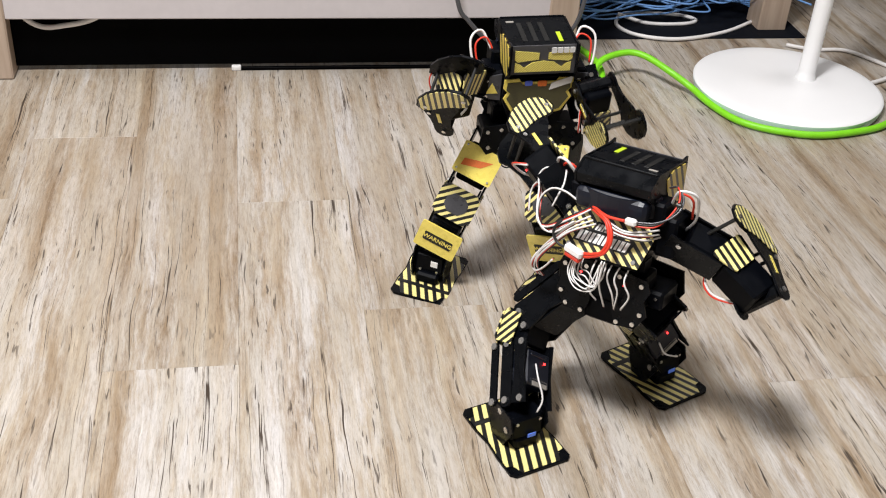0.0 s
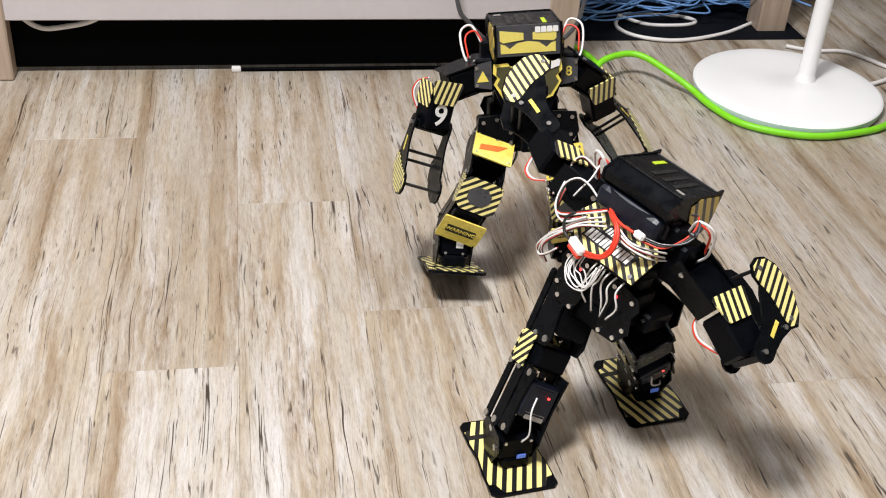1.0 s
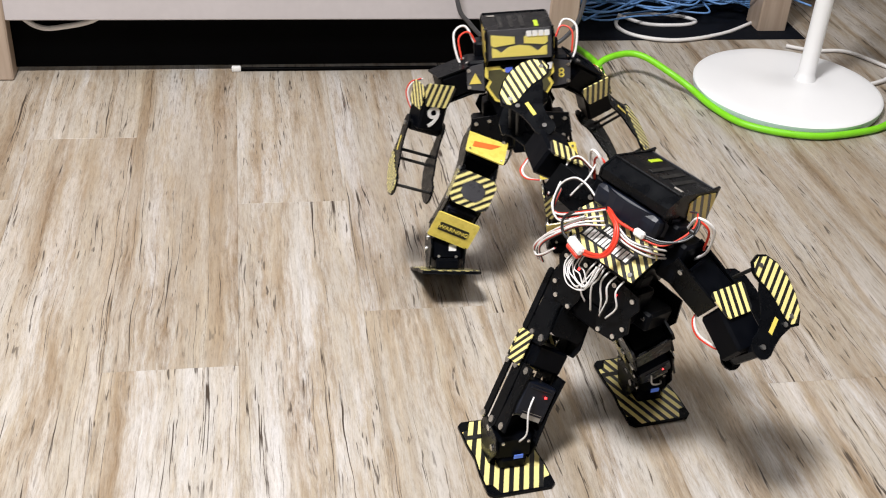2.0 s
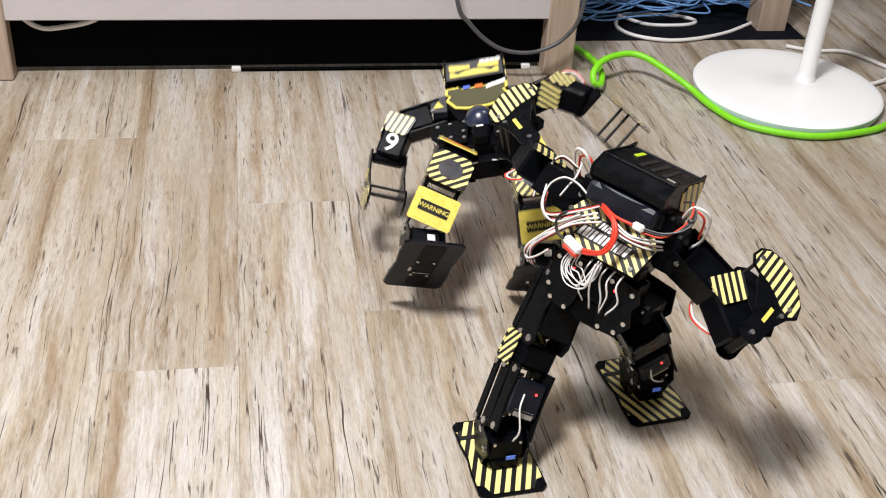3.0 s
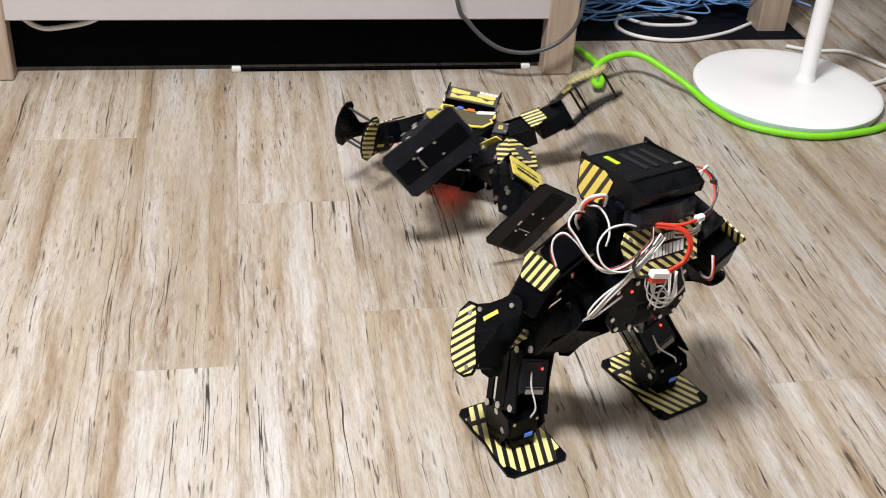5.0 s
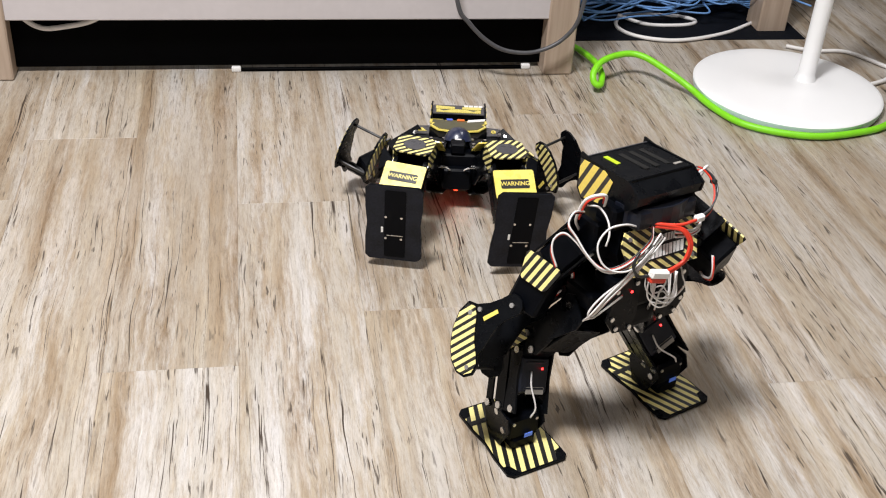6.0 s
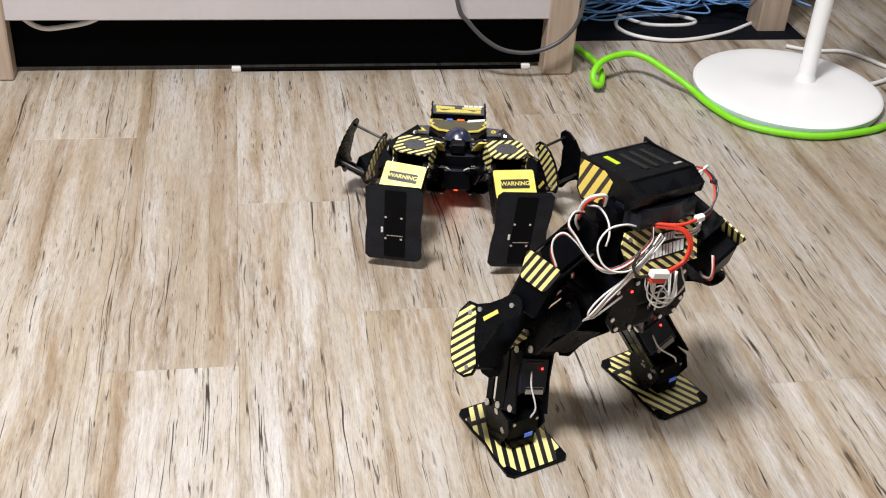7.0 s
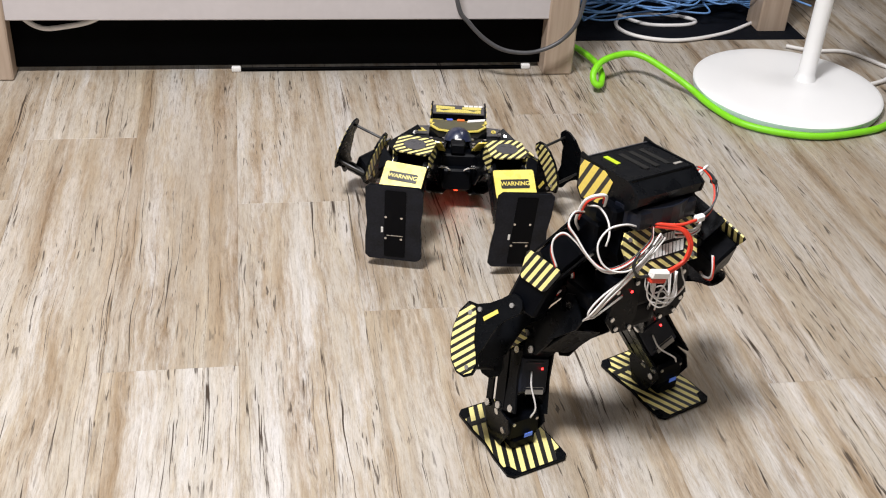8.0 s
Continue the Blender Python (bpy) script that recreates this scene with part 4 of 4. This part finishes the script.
def limb_poses(v):
    """Poses of the limbs in the robot's space, from the joint angles."""
    out = {}
    for k, s, a in (("L", -1, 0), ("R", 1, 7)):
        yaw, spread, hip, k1, k2, ankle, tilt = v[a:a + 7]
        h = pose(s * HX / 100, 0, 0) @ pose(0, 0, 0, 0, 0, -s * yaw) @ pose(0, 0, 0, 0, -s * spread) @ pose(0, 0, 0, hip)
        kn = h @ pose(0, 0, -LT / 100, k1)
        sh = kn @ pose(0, 0, -LK / 100, k2)
        out[k + "H"], out[k + "K"], out[k + "S"] = h, kn, sh
        out[k + "A"] = sh @ pose(0, 0, -LS / 100, ankle) @ pose(0, 0, 0, 0, -s * tilt)
        swing, lift, twist, elbow, wrist, turn = v[14 + (6 if s > 0 else 0):][:6]
        u = pose(s * SX / 100, 0, SZ / 100, swing) @ pose(0, 0, 0, 0, -s * lift) @ pose(0, 0, 0, 0, 0, -s * twist)
        e = u @ pose(0, 0, -LU / 100, 0, -s * elbow)
        out[k + "U"], out[k + "E"], out[k + "W"] = u, e, e @ pose(0, 0, -LF / 100, 0, -s * wrist) @ pose(0, 0, 0, 0, 0, -s * turn)
    return out


def root_pose(r):
    x, y, z, heading, lean, roll = r
    return pose(x / 100, y / 100, z / 100, 0, 0, heading) @ pose(0, 0, 0, lean) @ pose(0, 0, 0, 0, roll)


def glide(keys, t):
    """The root's pose and the joint angles at t, eased between the keys."""
    i = max(k for k in range(len(keys)) if keys[k][0] <= t + 1e-6)
    if i == len(keys) - 1:
        return root_pose(keys[i][1]), keys[i][2]
    (t0, r0, v0), (t1, r1, v1) = keys[i], keys[i + 1]
    u = (t - t0) / (t1 - t0)
    u = 0.5 * u + 0.5 * u * u * (3 - 2 * u)
    a, b = root_pose(r0), root_pose(r1)
    turn = a.to_quaternion().slerp(b.to_quaternion(), u)
    return Matrix.LocRotScale(a.translation.lerp(b.translation, u), turn, None), [p + ((q - p + 180) % 360 - 180) * u for p, q in zip(v0, v1)]


def motions():
    key("near", 0, (39.6, 98.6, 17.6, -43.3, -5.5, -4.5), (66.2, 33.0, 26.9, -41.7, -23.1, 45.8, -36.0), (-61.6, 37.9, 43.6, -2.0, -34.4, 1.0, -34.8), (7.5, 136.1, 44.4, -99.8, 68.0, -32.6), (33.6, 63.8, 81.4, 22.5, -151.7, -55.0))
    key("near", 0.4, (38.1, 96.2, 18.7, -50.9, -13.2, 5.0), (58.0, 18.5, -13.7, -3.0, -6.1, 25.9, -32.0), (-57.2, 40.4, 41.2, -2.8, -7.3, -27.5, -26.5), (42.3, 112.1, 44.4, -40.9, 25.6, -51.5), (25.0, 61.6, 87.8, 11.9, -121.9, -80.2))
    key("near", 0.8, (37.8, 95.2, 19.0, -56.3, -11.5, 6.9), (64.3, 17.2, -21.1, 2.5, -0.4, 17.0, -28.9), (-64.0, 40.8, 31.9, -0.5, 0.4, -31.5, -25.7), (46.8, 111.8, 39.3, -42.4, 26.1, -52.2), (26.8, 60.9, 84.0, 12.6, -121.9, -81.5))
    key("near", 1.7, (37.8, 95.2, 19.0, -56.3, -11.5, 6.9), (64.3, 17.2, -21.1, 2.5, -0.4, 17.0, -28.9), (-64.0, 40.8, 31.9, -0.5, 0.4, -31.5, -25.7), (46.8, 111.8, 39.3, -42.4, 26.1, -52.2), (26.8, 60.9, 84.0, 12.6, -121.9, -81.5))
    key("near", 2.8, (37.0, 95.9, 19.1, -46.5, -12.5, 5.3), (54.0, 16.2, -14.1, -1.3, -7.2, 25.9, -28.8), (-51.8, 41.8, 36.9, 0.0, -10.1, -22.7, -28.6), (48.7, 113.4, 28.5, -70.7, 28.9, -41.0), (25.2, 62.4, 94.2, 27.7, -113.4, -92.8))
    key("near", 3, (37.0, 95.9, 19.1, -46.5, -12.5, 5.3), (54.0, 16.2, -14.1, -1.3, -7.2, 25.9, -28.8), (-51.8, 41.8, 36.9, 0.0, -10.1, -22.7, -28.6), (48.7, 113.4, 28.5, -70.7, 28.9, -41.0), (25.2, 62.4, 94.2, 27.7, -113.4, -92.8))
    key("near", 3.2, (40.0, 97.9, 17.9, -29.8, -5.2, 6.1), (35.0, 28.0, 3.2, -18.0, -18.7, 34.4, -35.9), (-36.0, 29.3, 53.1, -15.5, -67.4, 30.6, -21.2), (113.0, 127.3, -16.5, -47.6, -56.8, -44.2), (-25.2, 58.0, 137.4, 27.3, -136.5, -83.5))
    key("near", 3.5, (38.3, 95.1, 19.4, 4.6, 5.4, 2.4), (-0.5, 16.3, 35.7, -29.5, -35.9, 24.1, -18.7), (-5.4, 28.1, 23.3, -5.6, -52.4, 28.4, -26.0), (34.0, 38.0, 112.0, 8.0, -30.0, 62.0), (-67.7, 33.3, 105.1, -70.1, -51.2, -0.1))
    key("near", 3.8, (39.8, 97.0, 19.4, 16.0, 1.8, -2.5), (-0.2, 26.9, 28.9, -6.8, -54.7, 30.6, -24.3), (-4.3, 19.9, 24.1, -3.0, -55.3, 32.5, -22.6), (29.5, 28.0, 106.0, 17.0, -34.0, 70.0), (-67.6, 12.8, 114.3, -95.9, -41.4, 0.1))
    key("near", 4, (39.1, 96.1, 19.4, 23.1, -2.0, 1.2), (-2.7, 19.7, 34.0, 1.7, -59.5, 26.4, -21.0), (1.0, 26.6, 31.2, 3.7, -56.6, 24.5, -25.1), (28.7, 25.7, 104.3, 20.0, -35.7, 72.5), (-72.0, 12.7, 114.3, -96.1, -41.2, 0.0))
    key("far", 0, (35.9, 131.1, 20.4, 181.5, -5.0, 1.2), (-37.9, 16.6, 38.2, -10.4, -35.0, 11.5, -14.6), (29.3, 17.8, 39.3, -12.5, -24.6, 2.8, -15.1), (39.9, 10.5, 94.3, -128.8, 113.4, -95.9), (132.8, 42.5, -124.6, -105.4, -223.5, 22.0))
    key("far", 0.4, (35.9, 133.3, 19.2, 182.7, 4.5, -1.1), (-53.9, 17.6, 19.1, -39.1, -21.0, 36.7, -20.9), (10.0, 23.0, 28.2, -14.8, -40.6, 18.0, -22.0), (-39.7, 44.8, 28.4, -35.1, 26.6, -19.5), (132.8, 42.5, -124.6, -105.4, -223.5, 22.0))
    key("far", 0.9, (36.5, 133.4, 19.7, 176.0, 10.5, 5.0), (-3.0, 7.0, 15.6, -34.7, -21.2, 29.3, -12.3), (2.6, 25.2, 59.3, -58.7, -30.0, 44.7, -16.3), (-39.7, 44.8, 28.4, -35.1, 26.6, -19.5), (62.3, 66.7, -67.3, -62.4, 5.6, 14.5))
    key("far", 1.7, (36.5, 133.4, 19.7, 176.0, 10.5, 5.0), (-3.0, 7.0, 15.6, -34.7, -21.2, 29.3, -12.3), (2.6, 25.2, 59.3, -58.7, -30.0, 44.7, -16.3), (-39.7, 44.8, 28.4, -35.1, 26.6, -19.5), (62.3, 66.7, -67.3, -62.4, 5.6, 14.5))
    key("far", 2.8, (34.3, 139.4, 17.3, 165.2, -8.0, 9.2), (2.4, 9.4, 23.5, -49.0, -28.4, 61.7, -18.6), (5.6, 32.7, 85.8, -6.6, -40.3, 29.4, -33.1), (-39.8, 44.8, 28.4, -35.1, 26.6, -19.5), (62.3, 66.7, -67.3, -62.4, 5.6, 14.5))
    key("far", 3, (31.5, 135.6, 16.3, 123.1, 72.2, 49.6), (8.3, 8.2, 13.8, -42.4, -29.4, 28.0, -11.9), (-30.9, 14.9, 31.4, -62.0, -13.3, 26.9, -20.7), (-120.6, 125.3, 56.7, -41.6, -24.1, 29.7), (0.9, 78.0, -26.0, -54.1, -12.0, -16.1))
    key("far", 3.2, (29.2, 141.2, 13.7, 76.2, 60.6, 94.1), (49.2, 25.6, 24.2, -38.4, 13.6, 31.9, -6.4), (-47.8, -10.2, 26.9, -25.2, -49.5, 32.9, -14.5), (-121.6, 142.9, 95.5, -49.0, 44.7, 17.1), (6.0, 47.4, 151.9, 43.6, -20.9, -174.8))
    key("far", 3.5, (30.1, 144.8, 11.2, 241.8, 106.2, -64.7), (18.3, 25.5, 2.6, -33.6, 11.3, 46.4, -5.2), (-34.8, 1.1, 35.2, -40.2, -25.8, 8.6, 8.0), (-116.7, 140.4, 87.2, 22.0, 50.6, -88.0), (0.5, 39.3, 65.0, 24.5, -37.4, -82.0))
    key("far", 3.8, (28.0, 150.2, 5.9, 201.3, 82.3, -39.5), (40.9, 14.1, 73.2, -62.8, 9.4, -9.9, 19.5), (-44.8, 22.9, 68.4, -29.0, -20.9, 9.9, -33.9), (-66.5, 151.6, 53.6, -21.7, 78.8, -91.3), (-24.4, 63.2, 46.2, -56.6, 4.4, -34.5))
    key("far", 4, (28.9, 151.7, 5.5, 201.3, 82.3, -39.5), (40.9, 14.1, 73.2, -62.8, 9.4, -9.9, 19.5), (-44.8, 22.9, 68.4, -29.0, -20.9, 9.9, -33.9), (-66.5, 151.6, 53.6, -21.7, 78.8, -91.3), (-24.4, 63.2, 46.2, -56.6, 4.4, -34.5))
    key("far", 4.3, (30.4, 152.2, 5.8, 199.2, 82.4, -41.7), (41.1, 13.5, 72.6, -64.4, 10.2, -5.7, 23.4), (-42.4, 22.1, 68.5, -28.0, -19.7, 10.9, -36.5), (-39.0, 140.1, 17.1, 14.4, 38.8, -58.6), (-20.2, 59.9, 50.7, -59.4, 17.0, -35.8))
    key("far", 4.8, (30.4, 152.2, 5.8, 199.2, 82.4, -41.7), (41.1, 13.5, 72.6, -64.4, 10.2, -5.7, 23.4), (-42.4, 22.1, 68.5, -28.0, -19.7, 10.9, -36.5), (-39.0, 140.1, 17.1, 14.4, 38.8, -58.6), (-20.2, 59.9, 50.7, -59.4, 17.0, -35.8))
    key("far", 5.7, (30.4, 148.5, 7.0, 178.2, 96.6, -8.4), (1.9, 14.2, 37.1, -48.7, -29.8, 32.6, -4.2), (-2.6, 13.4, 36.3, -47.8, -28.6, 29.8, -8.5), (-42.7, 46.0, 102.7, -14.8, -60.5, -79.0), (-31.8, 52.3, 77.0, -6.3, -68.4, -62.7))
    for who, (r, limbs) in (("near", NEAR), ("far", FAR)):
        keys = STANCES[who]
        still = keys[-1][0]
        times = [k / 20 for k in range(round(still * 20) + 1)] + [8.0]
        rows, limb_rows = [], {n: [] for n in limbs}
        for t in times:
            m, v = glide(keys, t)
            rows.append((t, m))
            for n, p in limb_poses(v).items():
                limb_rows[n].append((t, p))
        walk(r, rows)
        for n, ob in limbs.items():
            walk(ob, limb_rows[n])


motions()
